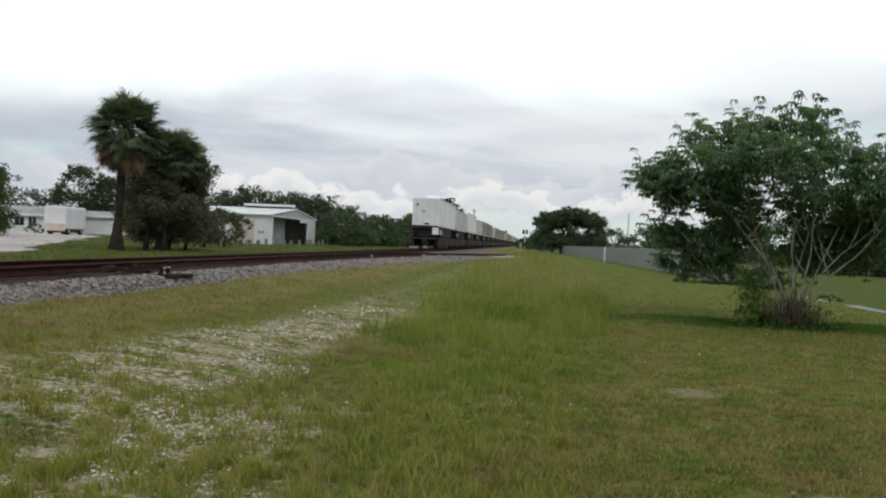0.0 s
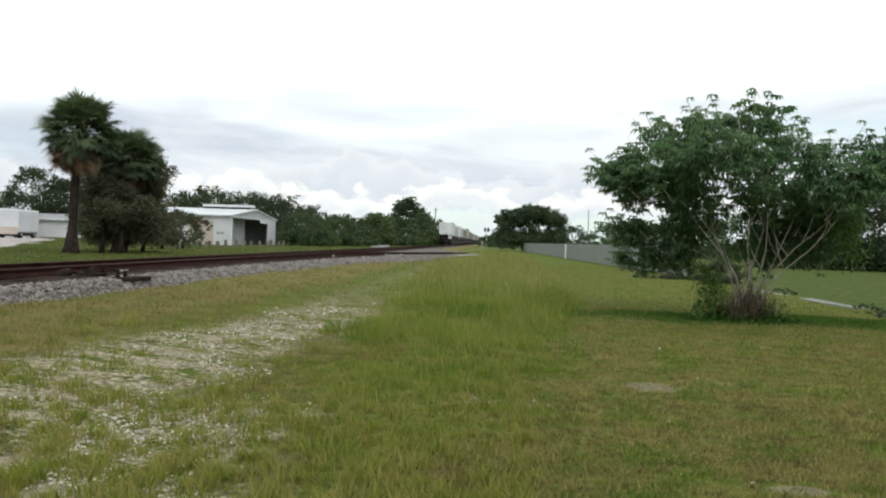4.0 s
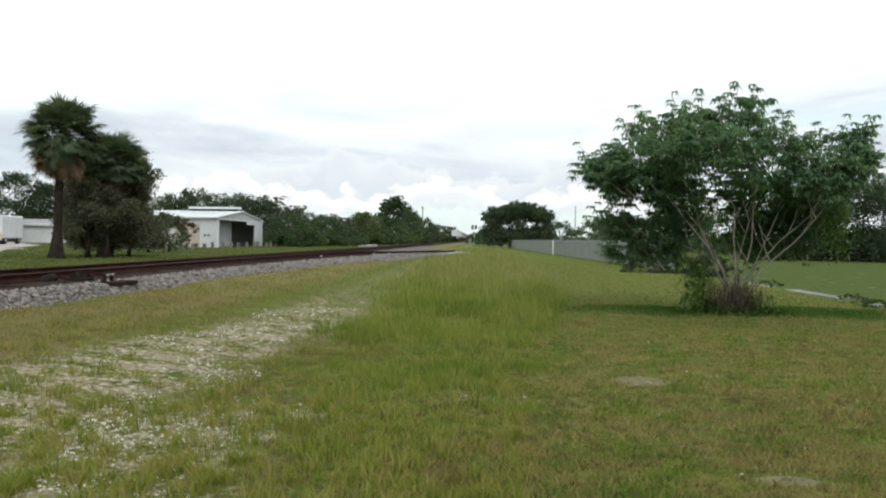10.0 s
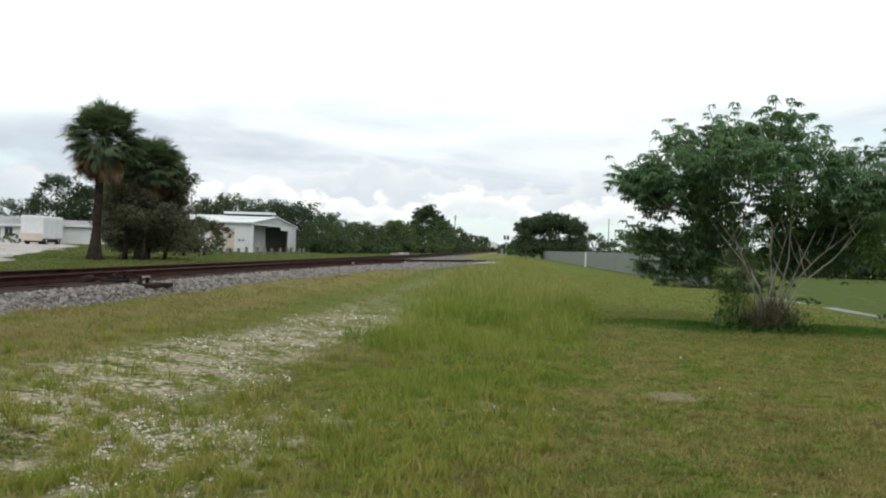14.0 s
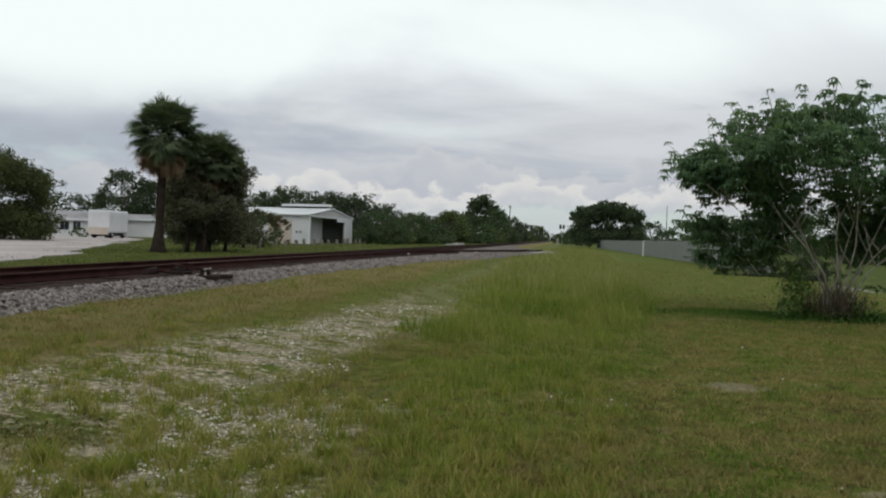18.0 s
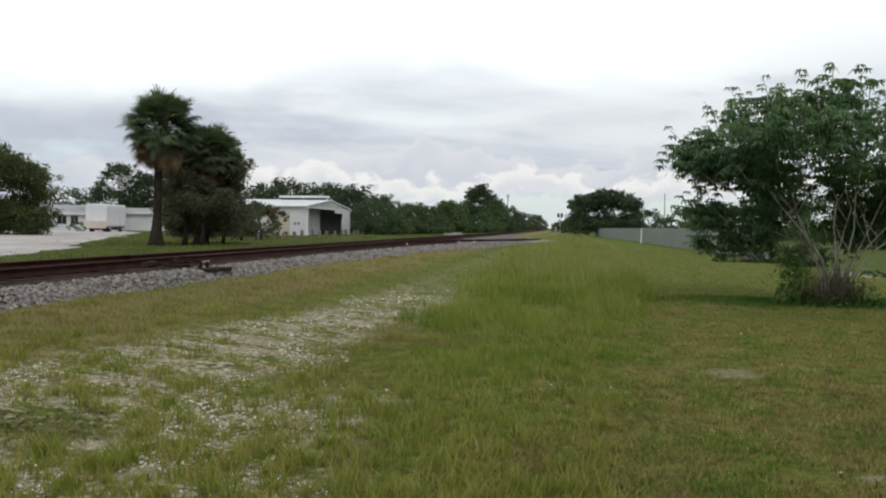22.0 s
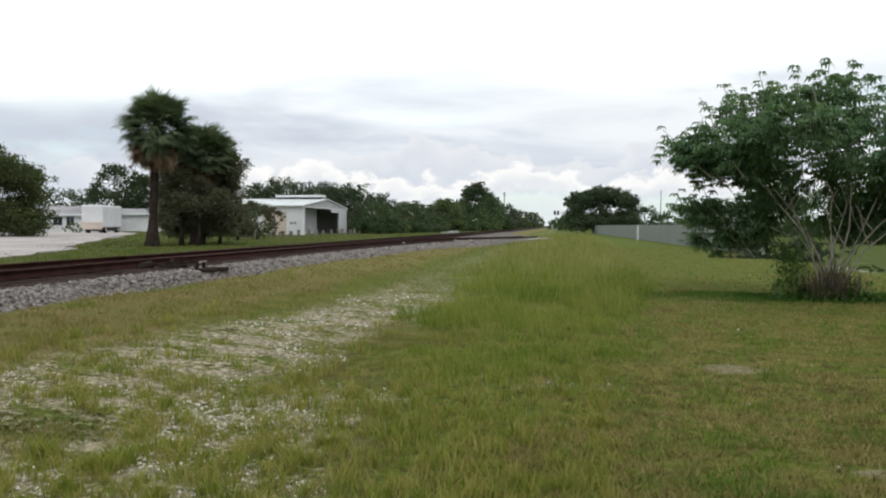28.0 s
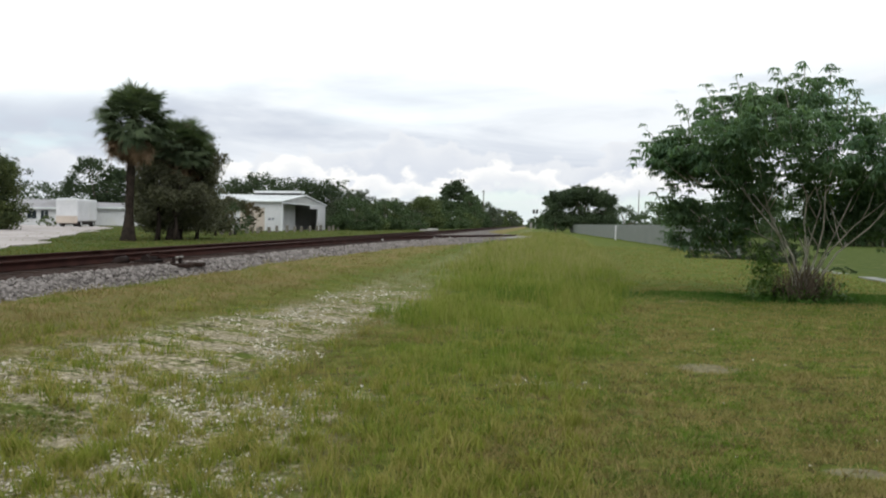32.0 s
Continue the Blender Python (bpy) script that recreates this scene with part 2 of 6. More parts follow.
MAT_GROUND = material("turf_and_gravel", ground_build, 0.95)
MAT_SAND = spotted("shell_sand", (0.27, 0.238, 0.232), (0.45, 0.405, 0.395), 0.22, 0.95, fine=2.0, stain=(0.22, 0.205, 0.165))
MAT_BALLAST = spotted("ballast_bed", (0.070, 0.060, 0.056), (0.165, 0.146, 0.137), 1.2, 0.95, fine=22.0, relief=0.03)
MAT_RUSTY_STONE = spotted("rust_stained_stone", (0.018, 0.010, 0.008), (0.048, 0.029, 0.023), 2.0, 0.95, fine=25.0, relief=0.02, island=0.5)
MAT_STONE = spotted("ballast_stone", (0.060, 0.050, 0.048), (0.285, 0.255, 0.242), 3.0, 0.9, fine=25.0, island=0.8)
MAT_WHITE_ROCK = spotted("shell_rock", (0.20, 0.178, 0.138), (0.60, 0.555, 0.475), 3.0, 0.9, fine=30.0, island=0.8)
MAT_RUST = spotted("rusty_rail", (0.016, 0.007, 0.006), (0.042, 0.017, 0.013), 1.5, 0.8, fine=30.0)
MAT_SHINE = spotted("worn_railhead", (0.036, 0.019, 0.015), (0.080, 0.046, 0.037), 1.0, 0.75, 0.1, fine=20.0, relief=0.001)
MAT_TIE = spotted("creosoted_tie", (0.014, 0.009, 0.008), (0.044, 0.028, 0.022), 2.0, 0.9, fine=25.0, island=0.4)
MAT_DARK_IRON = spotted("dark_iron", (0.012, 0.009, 0.008), (0.030, 0.020, 0.018), 4.0, 0.85, 0.0)
MAT_FENCE = spotted("grey_slat", (0.145, 0.155, 0.145), (0.200, 0.21, 0.195), 0.6, 0.7, fine=12.0, island=0.25)
MAT_GALV = spotted("galvanised_steel", (0.40, 0.41, 0.42), (0.60, 0.60, 0.60), 3.0, 0.5, 0.3)
MAT_WHITE = spotted("white_painted_metal", (0.48, 0.48, 0.50), (0.63, 0.62, 0.64), 0.4, 0.55, fine=6.0, relief=0.001, stain=(0.55, 0.54, 0.50))
MAT_ROOF = spotted("pale_metal_roof", (0.50, 0.515, 0.53), (0.66, 0.67, 0.68), 0.3, 0.5, 0.0, fine=4.0, relief=0.002, stain=(0.50, 0.50, 0.50))
MAT_DULL_ROOF = spotted("dull_pale_roof", (0.22, 0.212, 0.225), (0.32, 0.31, 0.32), 0.3, 0.85, fine=4.0, stain=(0.17, 0.165, 0.165))
MAT_GREY_ROOF = spotted("weathered_grey_roof", (0.13, 0.14, 0.16), (0.22, 0.23, 0.26), 0.3, 0.7, fine=4.0)
# near black: the dimness of bay and vent gap is in this colour
MAT_INSIDE = spotted("dim_interior", (0.05, 0.05, 0.05), (0.09, 0.085, 0.08), 0.5, 0.9)
# white wall with its shade put into the colour; on the gable also dirt
MAT_SHADED_WALL = spotted("shaded_white_wall", (0.34, 0.34, 0.345), (0.46, 0.46, 0.46), 0.5, 0.8)
MAT_BEIGE = spotted("faded_beige_door", (0.42, 0.35, 0.30), (0.54, 0.46, 0.40), 0.6, 0.7, fine=8.0)
MAT_TRAILER = spotted("trailer_white", (0.54, 0.55, 0.56), (0.68, 0.68, 0.68), 0.35, 0.45, fine=5.0, relief=0.001, stain=(0.42, 0.41, 0.39))
MAT_ALUMINIUM = spotted("ribbed_aluminium", (0.36, 0.36, 0.35), (0.52, 0.51, 0.50), 0.5, 0.45, 0.2, fine=5.0, stain=(0.25, 0.24, 0.22))
MAT_BROWN = spotted("brown_container", (0.17, 0.152, 0.128), (0.27, 0.245, 0.21), 0.4, 0.6, fine=5.0, stain=(0.10, 0.07, 0.05))
MAT_FREIGHT = spotted("grimy_freight_steel", (0.020, 0.018, 0.017), (0.060, 0.052, 0.048), 0.8, 0.8, fine=12.0)
MAT_TYRE = spotted("tyre_rubber", (0.015, 0.015, 0.015), (0.035, 0.034, 0.032), 4.0, 0.85)
MAT_RED = spotted("red_lens", (0.35, 0.02, 0.02), (0.5, 0.04, 0.03), 4.0, 0.3)
MAT_CONCRETE = spotted("weathered_concrete", (0.20, 0.19, 0.175), (0.34, 0.33, 0.31), 1.2, 0.9, fine=18.0, stain=(0.20, 0.21, 0.15))
MAT_KERB = spotted("mossy_concrete", (0.13, 0.135, 0.12), (0.25, 0.25, 0.235), 1.6, 0.9, fine=18.0, stain=(0.10, 0.11, 0.07))
MAT_POST = spotted("weathered_wood_post", (0.10, 0.09, 0.075), (0.21, 0.19, 0.165), 2.0, 0.9, fine=25.0, island=0.4)
MAT_DARK_POST = spotted("black_post", (0.012, 0.012, 0.012), (0.03, 0.03, 0.03), 2.0, 0.8)
MAT_RED_ROOF = spotted("rust_red_roof", (0.12, 0.035, 0.028), (0.22, 0.075, 0.06), 0.6, 0.85, fine=6.0)
MAT_GLASS = material("dark_window_glass", lambda n, s: n.put(s.inputs["Base Color"], (0.02, 0.025, 0.03)), 0.08)
MAT_BARK = spotted("grey_brown_bark", (0.085, 0.070, 0.055), (0.21, 0.18, 0.145), 6.0, 0.9, fine=40.0, relief=0.01)
MAT_TWIG = spotted("brown_twig", (0.060, 0.046, 0.033), (0.150, 0.118, 0.086), 5.0, 0.9, fine=40.0, island=0.5)
MAT_PALE_BARK = spotted("pale_smooth_bark", (0.20, 0.18, 0.145), (0.40, 0.37, 0.31), 5.0, 0.85, fine=40.0, relief=0.004)
MAT_PALM_BARK = spotted("fibrous_palm_bark", (0.014, 0.011, 0.009), (0.042, 0.032, 0.026), 4.0, 0.95, fine=30.0, relief=0.02)
MAT_LEAF_NEAR = foliage("glossy_green_leaf", (0.060, 0.112, 0.066), (0.136, 0.196, 0.106), 0.8, 0.5, patch=0.6, gloss=0.12)
MAT_LEAF_LIGHT = foliage("yellow_green_leaf", (0.045, 0.090, 0.018), (0.10, 0.16, 0.035), 0.5, 0.25)
MAT_LEAF_DARK = foliage("dark_oak_leaf", (0.026, 0.043, 0.022), (0.066, 0.092, 0.043), 0.8, 0.3, patch=0.3)
MAT_LEAF_OAK = foliage("dusky_oak_leaf", (0.050, 0.052, 0.033), (0.118, 0.117, 0.066), 0.8, 0.25, patch=0.5)
MAT_LEAF_LOT = foliage("mango_leaf", (0.018, 0.030, 0.013), (0.088, 0.104, 0.030), 0.8, 0.25, patch=0.45)
MAT_LEAF_MID = foliage("scrub_leaf", (0.036, 0.060, 0.025), (0.072, 0.106, 0.042), 0.75, 0.25, patch=0.15)
MAT_LEAF_OLIVE = foliage("olive_scrub_leaf", (0.050, 0.072, 0.024), (0.096, 0.122, 0.042), 0.8, 0.25, patch=0.15)
MAT_LEAF_GREY = foliage("greyish_scrub_leaf", (0.040, 0.052, 0.032), (0.076, 0.092, 0.054), 0.8, 0.22, patch=0.15)
MAT_PALM_LEAF = foliage("palm_frond_green", (0.048, 0.072, 0.040), (0.120, 0.152, 0.078), 0.8, 0.2, patch=0.6)
MAT_PALM_DEAD = foliage("palm_frond_dead", (0.095, 0.060, 0.034), (0.22, 0.145, 0.085), 0.8, 0.15)
MAT_BUSH_BROWN = foliage("browning_bush_leaf", (0.040, 0.034, 0.018), (0.105, 0.080, 0.040), 0.7, 0.15, patch=0.4)
MAT_GRASS_TALL = foliage("tall_grass_blade", (0.074, 0.128, 0.018), (0.200, 0.232, 0.044), 0.6, 0.35, (0.232, 0.235, 0.068), 0.55, gloss=0.08)
MAT_GRASS_LAWN = foliage("lawn_blade", (0.060, 0.118, 0.014), (0.155, 0.205, 0.030), 0.65, 0.25, (0.290, 0.230, 0.100), 0.8, (0.235, 0.185, 0.078), gloss=0.08, clump=(0.070, 0.112, 0.020))
MAT_GRASS_FAR = foliage("shaded_turf_blade", (0.042, 0.070, 0.014), (0.100, 0.128, 0.028), 0.7, 0.25, (0.150, 0.135, 0.050), 0.4, gloss=0.05)
MAT_GRASS_DEAD = foliage("dead_grass_blade", (0.080, 0.064, 0.026), (0.22, 0.175, 0.075), 0.8, 0.15, patch=2.0, gloss=0.05)
# lush green; under the tree this darker tone also carries the shade
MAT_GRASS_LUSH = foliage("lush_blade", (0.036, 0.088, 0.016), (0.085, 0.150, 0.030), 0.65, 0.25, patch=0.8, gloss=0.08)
MAT_GRASS_TUFT = foliage("tuft_blade", (0.095, 0.138, 0.018), (0.225, 0.235, 0.046), 0.65, 0.3, (0.26, 0.225, 0.075), 2.5, gloss=0.08)
MAT_STRAW = foliage("straw_seed_head", (0.18, 0.175, 0.060), (0.30, 0.275, 0.115), 0.8, 0.3, patch=0.5)
MAT_GRASS_DRY = foliage("dry_grass_blade", (0.140, 0.106, 0.046), (0.250, 0.192, 0.085), 0.75, 0.25, (0.135, 0.160, 0.030), 0.35, gloss=0.08)


# ---- building helpers ----
def part(name, bm, mat, parent=None, label="", smooth=False):
    """Link a bmesh as one mesh object under a thing or a part."""
    me = bpy.data.meshes.new(name)
    bm.to_mesh(me)
    bm.free()
    return meshed(name, me, mat, parent, label, smooth)


def meshed(name, me, mat, parent=None, label="", smooth=False):
    for m in (mat if isinstance(mat, (list, tuple)) else [mat]):
        me.materials.append(m)
    if smooth:
        me.polygons.foreach_set("use_smooth", np.ones(len(me.polygons), dtype=bool))
    ob = new(name, me)
    if parent is not None:
        ob.parent = parent
    if label:
        tagged(ob, label)
    return ob


def raw(name, verts, faces, mat, parent=None, label="", smooth=False):
    """A mesh from arrays: verts (n, 3) and faces (m, k) of one size k."""
    verts, faces = np.asarray(verts, dtype=np.float32), np.asarray(faces, dtype=np.int32)
    me = bpy.data.meshes.new(name)
    me.vertices.add(len(verts))
    me.vertices.foreach_set("co", verts.ravel())
    m, k = faces.shape
    me.loops.add(m * k)
    me.loops.foreach_set("vertex_index", faces.ravel())
    me.polygons.add(m)
    me.polygons.foreach_set("loop_start", np.arange(m, dtype=np.int32) * k)
    me.update(calc_edges=True)
    return meshed(name, me, mat, parent, label, smooth)


def box(bm, x0, x1, y0, y1, z0, z1, bevel=0.0, m=None):
    v = [bm.verts.new((x, y, z)) for z in (z0, z1) for y in (y0, y1) for x in (x0, x1)]
    fs = [bm.faces.new([v[i] for i in f]) for f in ((0, 2, 3, 1), (4, 5, 7, 6), (0, 1, 5, 4), (2, 6, 7, 3), (0, 4, 6, 2), (1, 3, 7, 5))]
    if bevel:
        es = list({e for f in fs for e in f.edges})
        bmesh.ops.bevel(bm, geom=es, offset=bevel, segments=2, affect="EDGES", profile=0.5)
    return bm


def boxed(*a, **k):
    return box(bmesh.new(), *a, **k)


def tube(bm, a, b, r0, r1=None, seg=8):
    """A tapered rod from a to b."""
    a, b = Vector(a), Vector(b)
    r1 = r0 if r1 is None else r1
    d = b - a
    m = Matrix.Translation((a + b) / 2) @ d.to_track_quat("Z", "Y").to_matrix().to_4x4()
    bmesh.ops.create_cone(bm, cap_ends=True, segments=seg, radius1=r0, radius2=r1, depth=d.length, matrix=m)
    return bm


def limb(bm, pts, radii, seg=7):
    """A bent, tapering limb through points."""
    rings = []
    for i, p in enumerate(pts):
        p = Vector(p)
        d = (Vector(pts[min(i + 1, len(pts) - 1)]) - Vector(pts[max(i - 1, 0)])).normalized()
        q = d.to_track_quat("Z", "Y")
        rings.append([bm.verts.new(p + q @ Vector((math.cos(a) * radii[i], math.sin(a) * radii[i], 0)))
                      for a in (2 * math.pi * k / seg for k in range(seg))])
    for r, s in zip(rings, rings[1:]):
        for k in range(seg):
            bm.faces.new((r[k], r[(k + 1) % seg], s[(k + 1) % seg], s[k]))
    bm.faces.new(rings[-1])
    bm.faces.new(rings[0][::-1])
    return bm


def empty(name, m, label, category, group="", kind=""):
    ob = new(name)
    ob.matrix_basis = m
    return tagged(ob, label, category, group, kind)


def smoothstep(a, b, v):
    t = np.clip((v - a) / (b - a), 0, 1)
    return t * t * (3 - 2 * t)


TRACK_X, RAIL_Z = -10.0, 0.72


def height(x, y):
    """The lie of the land."""
    x, y = np.asarray(x, dtype=float), np.asarray(y, dtype=float)
    z = 0.30 * smoothstep(-2.5, -7.2, x) + 0.12 * smoothstep(-11.5, -14.0, x)
    z = z + 0.025 * np.sin(x * 1.3 + 0.4 * y) * np.cos(y * 0.9 - 0.3 * x)
    z = z + 0.10 * np.exp(-((x + 0.6) / 1.6) ** 2) * smoothstep(8, 16, y)
    return z


# ---- the land ----
def spaced(stops):
    out = []
    for a, b, d in stops:
        out += list(np.arange(a, b, d))
    return np.array(out + [stops[-1][1]])


def make_ground():
    xs = spaced([(-3000, -400, 260), (-400, -60, 20), (-60, -14, 2), (-14, 14, 0.3), (14, 60, 2), (60, 400, 20), (400, 3000, 260)])
    ys = spaced([(-400, -20, 38), (-20, 3, 1), (3, 40, 0.3), (40, 120, 2), (120, 500, 20), (500, 3000, 250)])
    gx, gy = np.meshgrid(xs, ys)
    v = np.stack([gx.ravel(), gy.ravel(), height(gx, gy).ravel()], 1)
    nx, ny = len(xs), len(ys)
    i, j = np.meshgrid(np.arange(nx - 1), np.arange(ny - 1))
    a = (j * nx + i).ravel()
    ob = raw("ground", v, np.stack([a, a + 1, a + 1 + nx, a + nx], 1), MAT_GROUND, smooth=True)
    tagged(ob, "rough mown turf with a worn track of crushed shell rock", "ground", kind="structure")


make_ground()


def make_lot():
    """The pale sandy lot beyond the line: a sheet with a ragged edge."""
    rim = [(-14.9, 2), (-15.2, 17.5), (-16.6, 22), (-18.4, 26.8), (-23, 35.8), (-36.5, 61.6), (-49.5, 88.8), (-60, 104), (-130, 104), (-130, 2)]
    pts = []
    for (x0, y0), (x1, y1) in zip(rim, rim[1:] + rim[:1]):
        k = max(1, int(math.hypot(x1 - x0, y1 - y0) / 1.5))
        for i in range(k):
            x, y = x0 + (x1 - x0) * i / k, y0 + (y1 - y0) * i / k
            w = 1.3 * noise.noise((x * 0.35, y * 0.35, 2.0))
            pts.append((x + w, y + w))
    bm = bmesh.new()
    top = [bm.verts.new((x, y, float(height(-40, 40)) + 0.05)) for x, y in pts]
    low = [bm.verts.new((x, y, 0.2)) for x, y in pts]
    bm.faces.new(top)
    for i in range(len(pts)):
        bm.faces.new((top[i], low[i], low[(i + 1) % len(pts)], top[(i + 1) % len(pts)]))
    bmesh.ops.recalc_face_normals(bm, faces=bm.faces)
    tagged(part("parking_lot", bm, MAT_SAND), "pale sandy shell-rock parking lot", "parking lot", kind="structure")


make_lot()


# ---- the line ----
def siding_x(y):
    """How far the siding's centre has swung away from the main line at y."""
    t = np.clip((np.asarray(y, dtype=float) - 20) / 65, 0, 1)
    return 6.6 * t ** 1.7


def siding_drop(y):
    return 0.30 * smoothstep(40, 85, np.asarray(y, dtype=float))


RAIL = [(-0.07, 0), (-0.07, 0.02), (-0.012, 0.045), (-0.012, 0.125), (-0.036, 0.135), (-0.036, 0.17), (0.036, 0.17), (0.036, 0.135),
        (0.012, 0.125), (0.012, 0.045), (0.07, 0.02), (0.07, 0)]


def rail_along(name, points, parent, label):
    """A rail with foot, web and head swept along points (x, y, z of its foot)."""
    k = len(RAIL)
    v = np.array([[x + a, y, z + b] for x, y, z in points for a, b in RAIL])
    f = []
    for i in range(len(points) - 1):
        for j in range(k):
            f.append((i * k + j, i * k + (j + 1) % k, (i + 1) * k + (j + 1) % k, (i + 1) * k + j))
    ob = raw(name, v, f, [MAT_RUST, MAT_SHINE], parent, label)
    heads = np.array([1 if j % k == 5 else 0 for j in range(len(f))], dtype=np.int32)
    ob.data.polygons.foreach_set("material_index", heads)
    return ob


def tie_mesh(half):
    bm = boxed(-half, half, -0.115, 0.115, -0.17, 0.0, 0.012)
    me = bpy.data.meshes.new("tie")
    bm.to_mesh(me)
    bm.free()
    me.materials.append(MAT_TIE)
    return me


def make_ballast():
    ys = spaced([(-120, 0, 6), (0, 100, 0.7), (100, 300, 8), (300, 2400, 60)])
    v, f, k = [], [], 9
    for y in ys:
        far = float(siding_x(y)) if y < 90 else max(0.0, 6.6 - (y - 90) * 0.2)
        drop = float(siding_drop(y))
        row = [(-3.9, 0.25), (-2.4, 0.50), (-1.45, 0.53), (-0.9, 0.54), (0.9, 0.54), (1.62, 0.53), (1.75 + far, 0.52 - drop),
               (2.1 + far, 0.44 - drop), (2.9 + far, 0.16)]
        for a, b in row:
            w = 0.06 * noise.noise((a * 2.1 + 7, y * 0.9, 0.0))
            v.append((TRACK_X + a + (w if a > 2 else 0) * 3, y, b + w * 0.6))
    for i in range(len(ys) - 1):
        for j in range(k - 1):
            f.append((i * k + j, i * k + j + 1, (i + 1) * k + j + 1, (i + 1) * k + j))
    bed = raw("ballast_bed", v, f, [MAT_BALLAST, MAT_RUSTY_STONE], smooth=True)
    bed.data.polygons.foreach_set("material_index", np.array([1 if j % (k - 1) in (2, 3, 4) or (j % (k - 1) == 5 and ys[j // (k - 1)] < 53) else 0 for j in range(len(f))], dtype=np.int32))
    tagged(bed, "grey crushed stone ballast bed under the railway line", "ballast", kind="structure")


make_ballast()
FOOT = RAIL_Z - 0.17


def make_track():
    line = empty("railway_track", pose(0, 0, 0), "rusty main railway track on dark wooden ties", "railway track", kind="structure")
    ys = spaced([(-120, 100, 4), (100, 2400, 100)])
    for x in (-0.755, 0.755):
        rail_along("rail", [(TRACK_X + x, y, FOOT) for y in ys], line, "rusty steel rail with worn head")
    tie = tie_mesh(1.3)
    for i in range(290):
        y = -6 + i * 0.55
        ob = new("tie", tie)
        ob.parent = line
        ob.matrix_basis = pose(TRACK_X + random.uniform(-0.06, 0.06), y, FOOT + random.uniform(-0.006, 0.004), 0, 0, random.uniform(-1.5, 1.5))
    side = empty("siding_track", pose(0, 0, 0), "rusty siding track curving away into grass", "railway track", kind="structure")
    yy = np.arange(18.6, 86, 1.6)
    for x in (-0.755, 0.755):
        rail_along("rail", [(TRACK_X + x + float(siding_x(y)) + (0.075 if x > 0 else 0.09), y, FOOT - float(siding_drop(y))) for y in yy], side, "rusty siding rail")
    for i in range(84):
        y = 27 + i * 0.68
        d = float(siding_x(y))
        ob = new("tie", tie)
        ob.parent = side
        ob.matrix_basis = pose(TRACK_X + d - 0.05, y, FOOT - 0.035 - float(siding_drop(y)), 0, 0, -5)


make_track()


def make_switch():
    """The hand-thrown switch stand on its two long ties beside the main rail."""
    sw = empty("switch_stand", pose(-8.5, 17.3, 0.53), "low rusty switch stand on two long ties beside the rail", "switch stand")
    for y in (-0.3, 0.3):
        part("long_tie", boxed(-0.9, 0.92, y - 0.11, y + 0.11, -0.09, 0.0, 0.015), MAT_TIE, sw, "dark wooden headblock tie")
    bm = boxed(-0.46, -0.02, -0.26, 0.26, 0.0, 0.06, 0.015)
    part("base_plate", bm, MAT_DARK_IRON, sw)
    bm = bmesh.new()
    tube(bm, (-0.24, -0.2, 0.07), (-0.24, 0.2, 0.07), 0.10, 0.10, 14)
    tube(bm, (-0.24, 0.0, 0.08), (-0.24, 0.0, 0.21), 0.08, 0.05, 12)
    part("housing", bm, MAT_DARK_IRON, sw, "rounded dark iron switch housing")
    bm = bmesh.new()
    limb(bm, [(-0.2, -0.05, 0.16), (0.1, -0.1, 0.18), (0.36, -0.14, 0.15), (0.56, -0.16, 0.13)], [0.022, 0.02, 0.018, 0.018], 7)
    part("throw_lever", bm, MAT_RUST, sw, "rusty throw lever")
    bm = bmesh.new()
    tube(bm, (0.52, -0.3, 0.13), (0.55, 0.0, 0.14), 0.022, 0.022, 8)
    part("lever_weight", bm, MAT_CONCRETE, sw, "pale worn lever grip")
    for y in (-0.3, 0.02):
        part("lever_keeper", boxed(0.45, 0.52, y - 0.03, y + 0.03, 0.0, 0.15, 0.01), MAT_DARK_IRON, sw)
    bm = bmesh.new()
    tube(bm, (-0.2, 0.0, 0.06), (-1.6, 0.0, 0.05), 0.022)
    part("throw_rod", bm, MAT_RUST, sw)
    bm = bmesh.new()
    limb(bm, [(-0.6, -1.0, -0.06), (-0.52, -0.85, 0.05), (-0.5, -0.55, 0.08), (-0.56, -0.35, -0.02)], [0.05, 0.10, 0.09, 0.04], 8)
    part("derail_block", bm, MAT_DARK_IRON, sw, "dark iron hump of a derail", smooth=True)


make_switch()


# ---- the train ----
def wheelset(parent, y):
    bm = bmesh.new()
    for x in (-0.755, 0.755):
        tube(bm, (x - 0.065, y, 0.42), (x + 0.065, y, 0.42), 0.42, 0.42, 18)
    tube(bm, (-0.9, y, 0.42), (0.9, y, 0.42), 0.075, 0.075, 8)
    return part("wheelset", bm, MAT_FREIGHT, parent)


